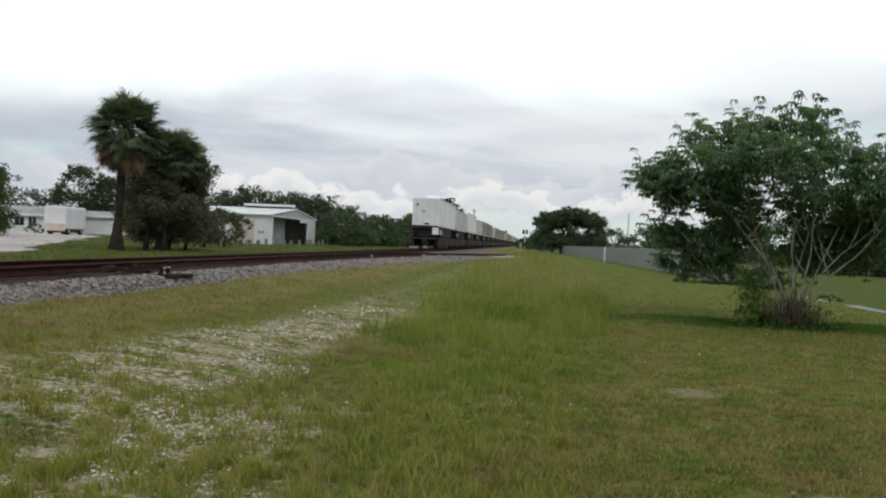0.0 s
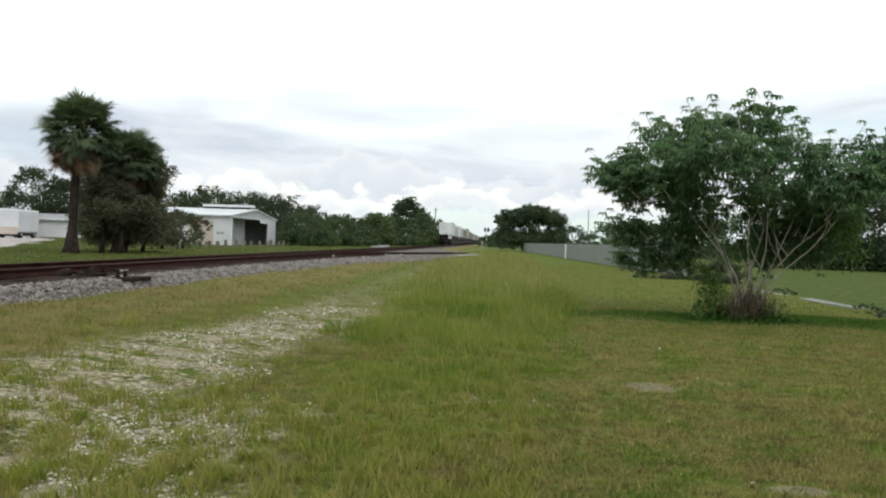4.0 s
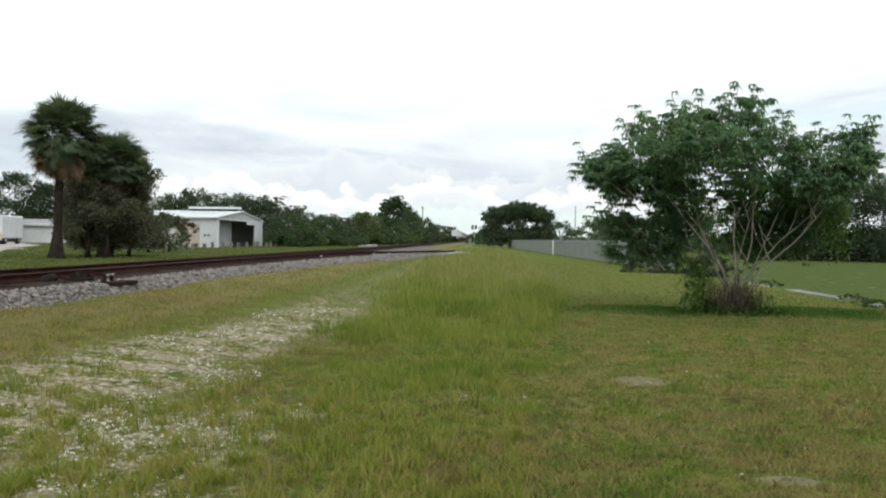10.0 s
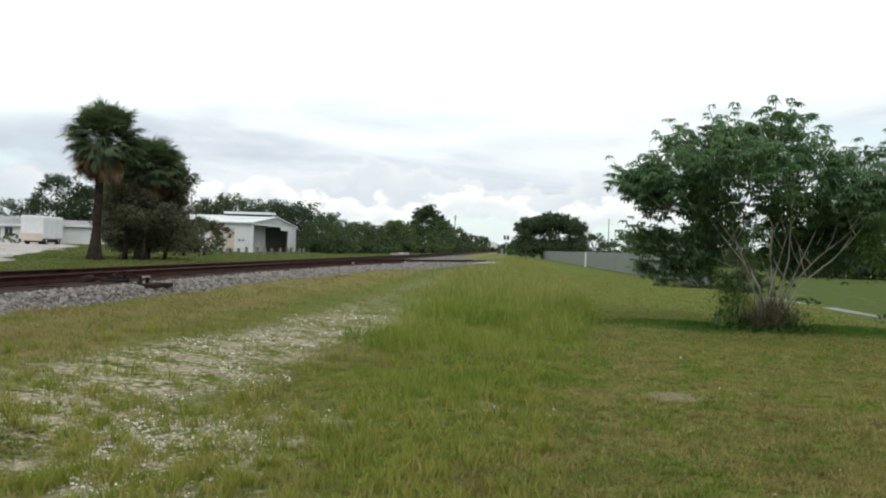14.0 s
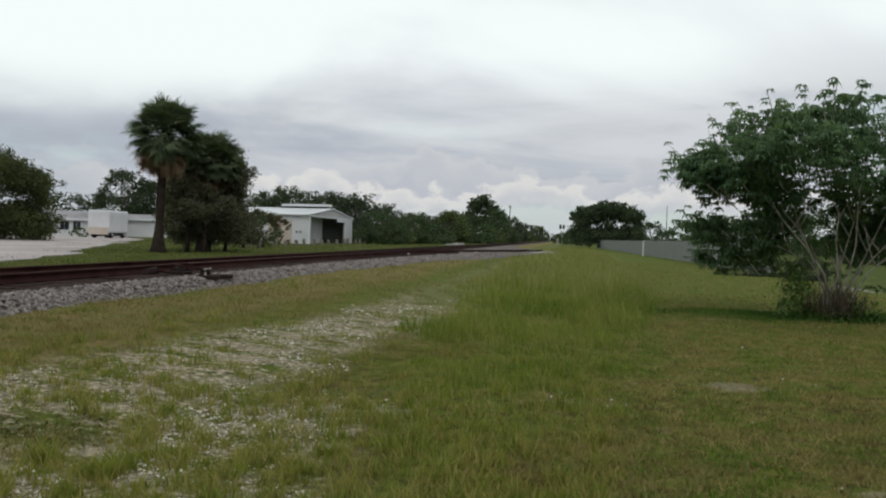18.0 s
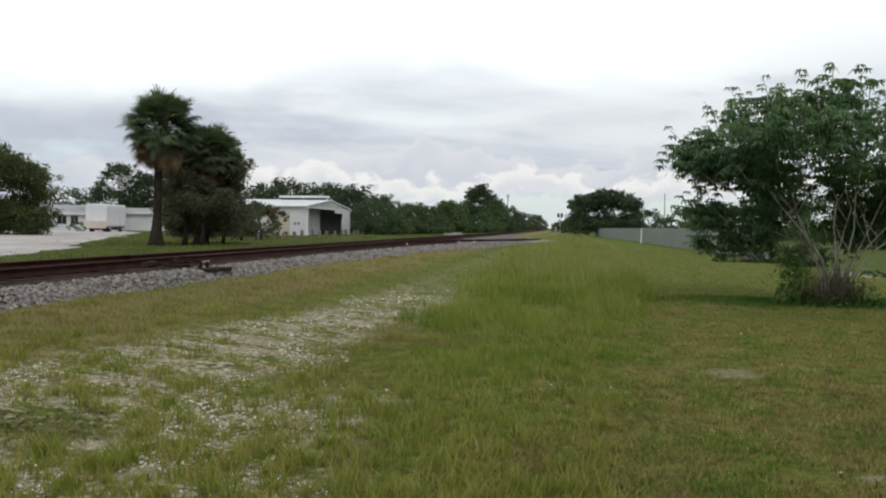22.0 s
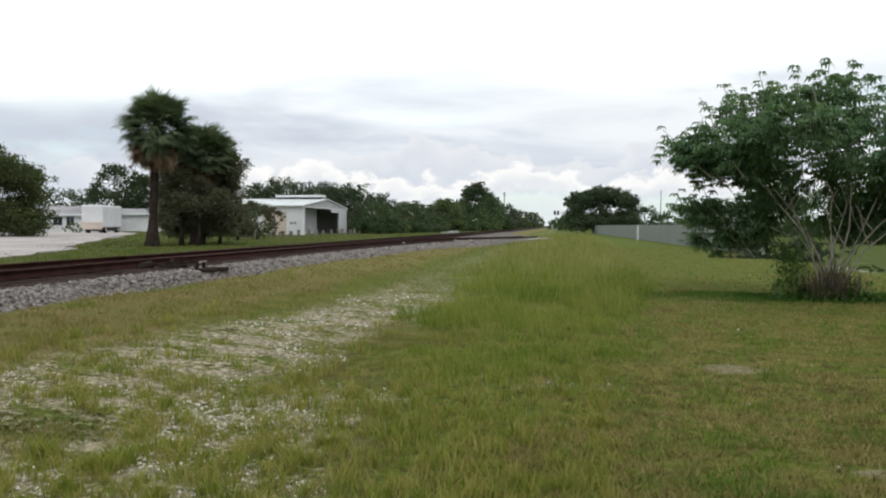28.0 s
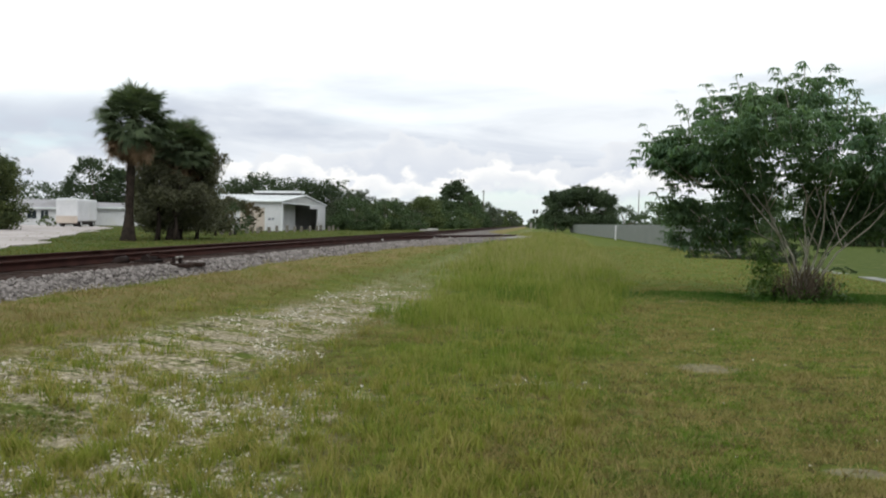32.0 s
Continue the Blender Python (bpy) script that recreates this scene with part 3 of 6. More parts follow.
def make_flatcar(m):
    car = empty("flat_car", m, "grimy dark railway flat car carrying trailers", "railway car", "cars of the train")
    bm = boxed(-1.3, 1.3, -17.0, 17.0, 0.92, 1.10, 0.02)
    part("deck", bm, MAT_FREIGHT, car, "dark steel deck")
    for x in (-1.22, 1.22):
        part("side_sill", boxed(x - 0.08, x + 0.08, -16.8, 16.8, 0.34, 0.93, 0.015), MAT_FREIGHT, car)
    part("centre_sill", boxed(-0.3, 0.3, -16.9, 16.9, 0.45, 0.92), MAT_FREIGHT, car)
    for s in (-1, 1):
        yc = s * 14.2
        for x in (-1.0, 1.0):
            bm = bmesh.new()
            box(bm, x - 0.07, x + 0.07, yc - 1.2, yc + 1.2, 0.42, 0.62, 0.02)
            box(bm, x - 0.09, x + 0.09, yc - 0.35, yc + 0.35, 0.25, 0.70, 0.03)
            part("bogie_frame", bm, MAT_FREIGHT, car)
        for d in (-0.88, 0.88):
            wheelset(car, yc + d)
        part("coupler", boxed(-0.13, 0.13, min(s * 16.9, s * 17.8), max(s * 16.9, s * 17.8), 0.72, 0.98, 0.03), MAT_FREIGHT, car)
        for x in (-1.15, 1.15):
            bm = bmesh.new()
            for i in range(4):
                tube(bm, (x - 0.2, s * 16.98, 0.35 + 0.22 * i), (x + 0.1, s * 16.98, 0.35 + 0.22 * i), 0.012, 0.012, 5)
            for q in (-0.2, 0.1):
                tube(bm, (x + q, s * 16.98, 0.3), (x + q, s * 16.98, 1.06), 0.014, 0.014, 5)
            part("end_ladder", bm, MAT_FREIGHT, car)
    return car


def make_trailer(m, length=16.1, skin=None, roof=3.74, label="white highway trailer with dirty rear doors on a flat car"):
    """A highway van on its wheels; origin on the deck, at the trailer's middle."""
    skin = skin or MAT_TRAILER
    t = empty("highway_trailer", m, label, "trailer", "trailers on the train")
    h = length / 2
    body = part("body", boxed(-1.3, 1.3, -h, h, 1.02, roof, 0.03), skin, t)
    for x in (-1.3, 1.3):
        ys, out = [], []
        for i in range(int(length / 0.62)):
            y = -h + 0.3 + i * 0.62
            ys += [y - 0.05, y - 0.035, y + 0.035, y + 0.05]
            out += [0.006, 0.035, 0.035, 0.006]
        g = 1 if x > 0 else -1
        v = [(x + g * o, y, z) for z in (1.14, roof - 0.12) for y, o in zip(ys, out)]
        k = len(ys)
        raw("side_skin", v, [(i, i + 1, k + i + 1, k + i) for i in range(k - 1)], skin, body, "ribbed side sheet")
    for z in (1.02, roof - 0.12):
        for x in (-1.32, 1.32):
            part("edge_rail", boxed(x - 0.025, x + 0.025, -h, h, z, z + 0.12), MAT_ALUMINIUM, body)
    for s in (-1, 1):
        d = part("rear_door", boxed(min(0.02 * s, 1.2 * s), max(0.02 * s, 1.2 * s), -h - 0.035, -h + 0.005, 1.14, roof - 0.12, 0.01), skin, t)
        for x in (0.32 * s, 0.92 * s):
            bm = bmesh.new()
            tube(bm, (x, -h - 0.06, 1.1), (x, -h - 0.06, roof - 0.08), 0.018, 0.018, 6)
            part("locking_bar", bm, MAT_GALV, d)
        part("tail_lamp", boxed(0.85 * s - 0.12, 0.85 * s + 0.12, -h - 0.03, -h + 0.02, 0.92, 1.02, 0.01), MAT_RED, t)
    part("rear_sill", boxed(-1.28, 1.28, -h - 0.03, -h + 0.1, 0.90, 1.14, 0.01), MAT_FREIGHT, t)
    part("reefer_label", boxed(-0.95, -0.75, -h - 0.045, -h - 0.03, 2.95, 3.2), MAT_DARK_IRON, t, "small dark plate")
    part("rear_bar_mark", boxed(-0.45, -0.05, -h - 0.045, -h - 0.03, 2.42, 2.50), MAT_DARK_IRON, t, "faded dark bar")
    part("door_latch", boxed(-0.15, 0.35, -h - 0.06, -h - 0.03, 1.22, 1.38), MAT_FREIGHT, t, "dark latch plate")
    for x in (-0.5, 0.5):
        part("chassis_rail", boxed(x - 0.06, x + 0.06, -h + 0.1, h - 0.3, 0.82, 1.02), MAT_FREIGHT, t)
    for y in (-h + 1.3, -h + 2.55):
        for x in (-1.05, 1.05):
            bm = bmesh.new()
            tube(bm, (x - 0.24, y, 0.51), (x + 0.24, y, 0.51), 0.51, 0.51, 16)
            w = part("trailer_wheel", bm, MAT_TYRE, t)
            bm = bmesh.new()
            tube(bm, (x + (0.2 if x > 0 else -0.26), y, 0.51), (x + (0.26 if x > 0 else -0.2), y, 0.51), 0.25, 0.25, 12)
            part("rim", bm, MAT_GALV, w)
    for x in (-0.8, 0.8):
        bm = boxed(x - 0.06, x + 0.06, h - 2.9, h - 2.78, 0.05, 1.02)
        box(bm, x - 0.15, x + 0.15, h - 3.0, h - 2.68, 0.0, 0.05)
        part("landing_leg", bm, MAT_FREIGHT, t)
    part("mud_flap", boxed(-1.25, -0.85, -h + 0.45, -h + 0.47, 0.25, 0.9), MAT_TYRE, t)
    part("mud_flap", boxed(0.85, 1.25, -h + 0.45, -h + 0.47, 0.25, 0.9), MAT_TYRE, t)
    part("slider_frame", boxed(-0.95, 0.95, -h + 0.55, -h + 3.6, 0.12, 0.98, 0.03), MAT_FREIGHT, t)
    part("spare_rack", boxed(-1.15, 1.15, -h + 4.0, h - 2.6, 0.06, 0.98, 0.04), MAT_FREIGHT, t, "dark underslung boxes")
    return t


TRAIN = []   # thing, distance along the train from its rear


def make_train():
    zero = pose(TRACK_X, 0, RAIL_Z)
    car = make_flatcar(zero)
    white = make_trailer(pose(TRACK_X, 0, RAIL_Z + 1.1))
    silver = make_trailer(pose(TRACK_X, 0, RAIL_Z + 1.1), 15.8, MAT_ALUMINIUM, 3.4, "dull aluminium ribbed trailer on a flat car")
    brown = make_trailer(pose(TRACK_X, 0, RAIL_Z + 1.1), 16.0, MAT_BROWN, 3.6, "brown weathered trailer on a flat car")
    used = set()
    for i in range(20):
        c = car if i == 0 else copy_thing(car, zero)
        TRAIN.append((c, 17.0 + i * 35.6, 0.0))
        for j in (0, 1):
            kind = white if i < 2 else random.choice((brown, silver, brown, brown))
            # the duller skin stands for side shading, so the gaps between trailers show
            if i < 2 and j == 1:
                kind = silver
            t = kind if kind not in used else copy_thing(kind, zero)
            used.add(kind)
            TRAIN.append((t, 17.0 + i * 35.6 - 8.85 + 17.7 * j, 1.1))
    part("mud_flap", boxed(0.7, 1.3, -8.3, -8.27, 0.3, 0.95), MAT_TRAILER, white, "pale mud flap")


make_train()
TRAIN_ROWS = [(0.0, 76.4), (1.0, 98.0), (2.0, 121.5), (3.5, 159.0), (5.0, 198.0), (8.0, 273.0), (11.0, 351.0), (14.0, 430.0), (18.0, 537.0),
              (24.0, 700.0), (32.0, 920.0)]


# ---- fences ----
def make_fence():
    """A long chain of privacy-slatted fence panels beside the mown strip."""
    a, b = Vector((9.9, 42.0)), Vector((5.9, 170.0))
    along = (b - a).normalized()
    turn = math.degrees(math.atan2(along.y, along.x))
    total = (b - a).length
    count = int(total / 2.4)
    bm = bmesh.new()
    for k in range(12):
        x = k * 0.2
        box(bm, x + 0.001, x + 0.199, -0.01, 0.01 + 0.004 * (k % 2), 0.03, 1.56)
    for z in (0.3, 1.58):
        tube(bm, (0, -0.05, z), (2.4, -0.05, z), 0.021, 0.021, 6)
    panel = bpy.data.meshes.new("fence_panel")
    bm.to_mesh(panel)
    bm.free()
    panel.materials.append(MAT_FENCE)
    bm = bmesh.new()
    tube(bm, (0, -0.06, -0.2), (0, -0.06, 1.6), 0.03, 0.03, 8)
    tube(bm, (0, -0.06, 1.6), (0, -0.06, 1.64), 0.036, 0.01, 8)
    post = bpy.data.meshes.new("fence_post")
    bm.to_mesh(post)
    bm.free()
    post.materials.append(MAT_FENCE)
    fence = empty("fence", pose(0, 0, 0), "long grey slatted privacy fence on steel posts", "fence", kind="structure")
    for i in range(count):
        p = a + along * (2.4 * i)
        z = float(height(p.x, p.y))
        for name, me in (("fence_panel", panel), ("fence_post", post)):
            ob = new(name, me)
            ob.parent = fence
            ob.matrix_basis = pose(p.x, p.y, z + (random.uniform(-0.015, 0.015) if me is panel else 0), 0, 0, turn)
    marker = boxed(-0.075, 0.075, -0.075, 0.075, -0.2, 1.56, 0.02)
    ob = part("marker_post", marker, MAT_WHITE)
    ob.matrix_basis = pose(7.9, 88.0, 0.0)
    tagged(ob, "white painted post in front of the grey fence", "post")


make_fence()


def make_back_fence():
    """The tall mesh fence across the far end of the yard, with a thick dark hedge behind it."""
    f = empty("mesh_fence", pose(0, 72, 0.0), "tall dark mesh fence on pale steel posts", "fence", kind="structure")
    for i in range(22):
        x = 10.5 + i * 3.0
        bm = bmesh.new()
        tube(bm, (x, 0, -0.2), (x, 0, 2.3), 0.05, 0.05, 8)
        part("mesh_post", bm, MAT_POST, f)
        bm = bmesh.new()
        for k in range(19):
            tube(bm, (x + 0.1 + k * 0.15, 0.02, 0.05), (x + 0.1 + k * 0.15, 0.02, 2.2), 0.006, 0.006, 4)
        for z in (0.1, 1.15, 2.2):
            tube(bm, (x, 0.02, z), (x + 3.0, 0.02, z), 0.02, 0.02, 5)
        part("mesh_panel", bm, MAT_DARK_IRON, f)


make_back_fence()


def make_kerb():
    """A low broken concrete strip on the line of the fence."""
    strip = empty("concrete_strip", pose(0, 0, 0), "low weathered concrete strip half sunk in the lawn", "kerb", kind="structure")
    y = 20.4
    while y < 30.5:
        n = random.uniform(1.7, 2.3)
        bm = boxed(-0.24, 0.24, -n / 2 + 0.015, n / 2 - 0.015, -0.2, 0.03, 0.02)
        ob = part("slab", bm, MAT_KERB, strip)
        ob.matrix_basis = pose(9.95 + random.uniform(-0.03, 0.03), y + n / 2, random.uniform(-0.02, 0.01) - (0.02 if y < 22 or y > 28 else 0), random.uniform(-0.8, 0.8), random.uniform(-2, 2), random.uniform(-1, 1))
        y += n


make_kerb()


# ---- buildings beyond the line ----
BASE = float(height(-30, 84))


def make_shed():
    """White metal shed: its ridge runs away from the line, an open bay in the gable that faces the line."""
    x1, x0, y0, y1, e, r = -27.5, -38.5, 84.0, 101.5, 3.22, 4.15
    s = empty("shed", pose(0, 0, BASE - 0.1), "white metal shed with a low roof, ridge vent and open bay", "shed")
    ym = (y0 + y1) / 2
    d0, d1, dh = -32.2, -29.4, 2.6
    part("front_wall", boxed(d1, x1, y0, y0 + 0.15, 0, e), MAT_WHITE, s)
    part("front_wall", boxed(x0, d0, y0, y0 + 0.15, 0, e), MAT_WHITE, s)
    part("door_header", boxed(d0, d1, y0 + 0.004, y0 + 0.15, dh, e), MAT_WHITE, s)
    door = part("roller_door", boxed(d0, d1, y0 + 0.08, y0 + 0.12, 0, dh), MAT_BEIGE, s, "faded beige roller door")
    for i in range(14):
        z = 0.05 + i * 0.17
        part("slat", boxed(d0 + 0.01, d1 - 0.01, y0 + 0.05, y0 + 0.085, z, z + 0.14, 0.01), MAT_BEIGE, door)
    for x in (d0 - 0.1, d1):
        part("door_trim", boxed(x, x + 0.1, y0 - 0.03, y0 - 0.002, 0, dh + 0.1), MAT_ROOF, s)
    part("door_trim", boxed(d0 + 0.002, d1 - 0.002, y0 - 0.03, y0 - 0.002, dh, dh + 0.1), MAT_ROOF, s)
    for i in range(8):
        x = d1 + 0.3 + i * 0.21
        part("wall_rib", boxed(x - 0.02, x + 0.02, y0 - 0.02, y0 - 0.001, 0, e - 0.1), MAT_WHITE, s)
    sign = part("notice", boxed(-29.1, -28.2, y0 - 0.06, y0 - 0.03, 1.2, 1.6), MAT_WHITE, s, "small notice with two grey bars")
    for x in (-29.0, -28.6):
        part("notice_bar", boxed(x, x + 0.3, y0 - 0.07, y0 - 0.062, 1.27, 1.53), MAT_GREY_ROOF, sign)
    part("corner_trim", boxed(x1 - 0.1, x1 + 0.03, y0 - 0.03, y0 - 0.002, 0, e), MAT_ROOF, s)
    part("rear_wall", boxed(x0, x1, y1 - 0.15, y1, 0, e), MAT_WHITE, s)
    part("end_wall", boxed(x0 - 0.15, x0, y0, y1, 0, e), MAT_WHITE, s)
    # the gable that faces the line, with the bay through it
    b0, b1, bh = y0 + 0.5, 98.0, 3.05
    part("bay_pier", boxed(x1 - 0.15, x1 - 0.002, y0 + 0.15, b0, 0, e), MAT_WHITE, s)
    part("bay_pier", boxed(x1 - 0.15, x1 - 0.002, b1, y1 - 0.15, 0, e), MAT_WHITE, s)
    part("bay_header", boxed(x1 - 0.15, x1 - 0.002, b0, b1, bh, e), MAT_WHITE, s)
    bm = bmesh.new()
    pts = [(y0 + 0.05, e), (y1 - 0.05, e), (ym, r - 0.05)]
    a = [bm.verts.new((x1 - 0.002, y, z)) for y, z in pts]
    c = [bm.verts.new((x1 - 0.15, y, z)) for y, z in pts]
    bm.faces.new(a)
    bm.faces.new(c[::-1])
    for i in range(3):
        bm.faces.new((a[i], c[i], c[(i + 1) % 3], a[(i + 1) % 3]))
    bmesh.ops.recalc_face_normals(bm, faces=bm.faces)
    # gable grey holds both shading and dirt
    part("gable", bm, MAT_SHADED_WALL, s, "gable sheet over the bay, greyed for shade and dirt")
    part("bay_trim", boxed(x1 + 0.002, x1 + 0.05, y0, y1, e - 0.1, e + 0.02), MAT_ROOF, s)
    part("bay_sign", boxed(x1 + 0.004, x1 + 0.05, 94.4, b1, bh - 0.35, bh + 0.1), MAT_WHITE, s, "white signboard over the bay")
    part("bay_back_wall", boxed(-35.0, -34.9, y0 + 0.15, y1 - 0.15, 0, e), MAT_INSIDE, s, "dim back wall of the bay")
    part("bay_side_wall", boxed(-34.9, x1 - 0.15, y1 - 0.22, y1 - 0.16, 0, e), MAT_SHADED_WALL, s, "bay side wall greyed for shade")
    part("work_bench", boxed(-34.0, -31.0, 97.0, 98.0, 0.03, 1.0, 0.03), MAT_DARK_IRON, s, "dark machine standing in the bay")
    part("shed_floor", boxed(x0, x1 + 0.3, y0, y1, -0.3, 0.03), MAT_CONCRETE, s)
    o = 0.12
    # inner wall's shade inside the bay is painted as grey
    part("inner_wall", boxed(-29.5, -29.4, y0 + 0.16, 94.8, 0.03, e - 0.1), MAT_SHADED_WALL, s, "inner wall of the bay, greyed for shade")
    bm = bmesh.new()
    prof = [(y0 - 0.4, e - 0.02), (ym, r), (y1 + 0.4, e - 0.02), (y1 + 0.4, e + 0.10), (ym, r + 0.12), (y0 - 0.4, e + 0.10)]
    a = [bm.verts.new((x0 - o, y, z)) for y, z in prof]
    c = [bm.verts.new((x1 + o, y, z)) for y, z in prof]
    bm.faces.new(a)
    bm.faces.new(c[::-1])
    for i in range(6):
        bm.faces.new((a[i], c[i], c[(i + 1) % 6], a[(i + 1) % 6]))
    bmesh.ops.recalc_face_normals(bm, faces=bm.faces)
    roof = part("roof", bm, MAT_ROOF, s, "pale ribbed metal roof")
    for i in range(20):
        x = x0 - 0.2 + i * 0.6
        bm = bmesh.new()
        tube(bm, (x, y0 - 0.4, e + 0.11), (x, ym, r + 0.15), 0.025, 0.025, 4)
        part("seam", bm, MAT_ROOF, roof)
    for i in range(2):
        xa = -33.6 + i * 2.95
        v = part("ridge_vent", boxed(xa, xa + 2.85, ym - 0.7, ym + 0.7, r + 0.30, r + 0.56, 0.04), MAT_ROOF, s, "raised white ridge vent")
        # dark box stands for the shaded gap below the vent
        part("vent_base", boxed(xa + 0.1, xa + 2.75, ym - 0.4, ym + 0.4, r + 0.05, r + 0.31), MAT_INSIDE, v, "dark gap under the vent")


make_shed()


def window(parent, x, y, z, w, h):
    """A window set in a wall that faces -y."""
    f = part("window", boxed(x - w / 2 - 0.06, x + w / 2 + 0.06, y - 0.05, y + 0.02, z - 0.06, z + h + 0.06, 0.01), MAT_ROOF, parent)
    for k in (0, 1):
        part("pane", boxed(x - w / 2 + k * w / 2 + 0.02, x + k * w / 2 - 0.02, y - 0.06, y - 0.045, z, z + h), MAT_GLASS, f)
    return f


def make_low_house(name, m, width, depth, wall_h, roof_rise, label, openings, roof_mat, door_at):
    """A long low white building; its front faces -y in its own space."""
    b = empty(name, m, label, "building")
    part("front_wall", boxed(0, width, 0, 0.2, 0, wall_h), MAT_WHITE, b)
    part("rear_wall", boxed(0, width, depth - 0.2, depth, 0, wall_h), MAT_WHITE, b)
    for x in (0, width - 0.2):
        part("end_wall", boxed(x, x + 0.2, 0.2, depth - 0.2, 0, wall_h), MAT_WHITE, b)
    bm = bmesh.new()
    prof = [(-0.5, wall_h - 0.02), (depth / 2, wall_h + roof_rise), (depth + 0.5, wall_h - 0.02), (depth + 0.5, wall_h + 0.14), (depth / 2, wall_h + roof_rise + 0.18), (-0.5, wall_h + 0.14)]
    a = [bm.verts.new((-0.4, y, z)) for y, z in prof]
    c = [bm.verts.new((width + 0.4, y, z)) for y, z in prof]
    bm.faces.new(a)
    bm.faces.new(c[::-1])
    for i in range(6):
        bm.faces.new((a[i], c[i], c[(i + 1) % 6], a[(i + 1) % 6]))
    bmesh.ops.recalc_face_normals(bm, faces=bm.faces)
    part("roof", bm, roof_mat, b)
    part("fascia", boxed(-0.42, width + 0.42, -0.56, -0.502, wall_h - 0.1, wall_h + 0.16), MAT_ROOF, b)
    for x, w, z, h in openings:
        window(b, x, 0.0, z, w, h)
    for x in door_at:
        d = part("door", boxed(x - 0.5, x + 0.5, -0.05, 0.02, 0.02, 2.1, 0.01), MAT_INSIDE, b, "dark doorway door")
        part("handle", boxed(x + 0.33, x + 0.42, -0.1, -0.05, 1.0, 1.08), MAT_GALV, d)
    return b


def polar(az, dist, z=0.0):
    """A place at a bearing (degrees, right of the line's direction) and distance from the eye."""
    return Vector((dist * math.sin(radians(az)), dist * math.cos(radians(az)), z))


LOT_Z = float(height(-60, 80))
p = polar(-37.0, 128)
make_low_house("workshop", pose(p.x, p.y, LOT_Z, 0, 0, 33), 15, 9, 2.35, 1.2, "long low white workshop with a grey roof and windows",
               [(2.2, 1.4, 1.0, 1.1), (7.2, 1.2, 0.9, 1.2), (8.8, 1.0, 0.9, 1.2), (11.0, 1.0, 0.9, 1.0)], MAT_DULL_ROOF, [3.8])
work = bpy.data.objects["workshop"]
part("porch_roof", boxed(-3.2, -0.42, -1.2, 4.0, 2.0, 2.75, 0.05), MAT_RED_ROOF, work, "rust-red porch roof")
for px in (-3.0, -0.7):
    part("porch_post", boxed(px - 0.08, px + 0.08, -1.1, -0.94, 0, 2.0), MAT_WHITE, work)
part("porch_wall", boxed(-3.1, -0.42, 2.0, 2.15, 0, 2.0), MAT_WHITE, work)
p = polar(-31.2, 132)
make_low_house("annex", pose(p.x, p.y, LOT_Z, 0, 0, 30), 11, 7, 2.6, 0.75, "small white flat-roofed annex building", [(2.0, 1.4, 1.0, 1.0)], MAT_DULL_ROOF, [])
p = polar(-37.0, 145)
make_low_house("warehouse", pose(p.x, p.y, LOT_Z, 0, 0, 33), 24, 14, 2.9, 0.5, "grey-roofed warehouse behind the workshop", [], MAT_GREY_ROOF, [])


def make_box_truck():
    p = polar(-31.75, 104)
    t = empty("box_trailer", pose(p.x, p.y, LOT_Z + 0.05, 0, 0, 12), "white box trailer parked on the sandy lot", "trailer")
    t.matrix_basis = t.matrix_basis @ pose(-1.1, 0, 0)
    body = part("body", boxed(-0.2, 2.3, 0, 6.8, 0.62, 3.25, 0.16), MAT_WHITE, t)
    part("roof_cap", boxed(-0.1, 2.2, 0.1, 6.7, 3.2, 3.28, 0.03), MAT_ROOF, body)
    part("lower_panel", boxed(-0.18, 2.28, -0.03, 0.0, 0.62, 1.25, 0.01), MAT_BEIGE, body, "dirty beige lower panel")
    part("skirt", boxed(0.0, 2.1, 0.5, 6.4, 0.22, 0.62, 0.02), MAT_FREIGHT, t, "dark underside")
    part("chassis", boxed(0.3, 1.8, 0.2, 7.6, 0.5, 0.75, 0.02), MAT_FREIGHT, t)
    part("bumper", boxed(-0.1, 2.2, -0.08, 0.1, 0.4, 0.7, 0.02), MAT_BEIGE, t, "pale dirty bumper")
    for y in (1.4, 5.6):
        for x in (0.1, 2.0):
            bm = bmesh.new()
            tube(bm, (x - 0.18, y, 0.42), (x + 0.18, y, 0.42), 0.42, 0.42, 16)
            w = part("wheel", bm, MAT_TYRE, t)
            bm = bmesh.new()
            tube(bm, (x - 0.2, y, 0.42), (x + 0.2, y, 0.42), 0.2, 0.2, 10)
            part("rim", bm, MAT_GALV, w)


make_box_truck()


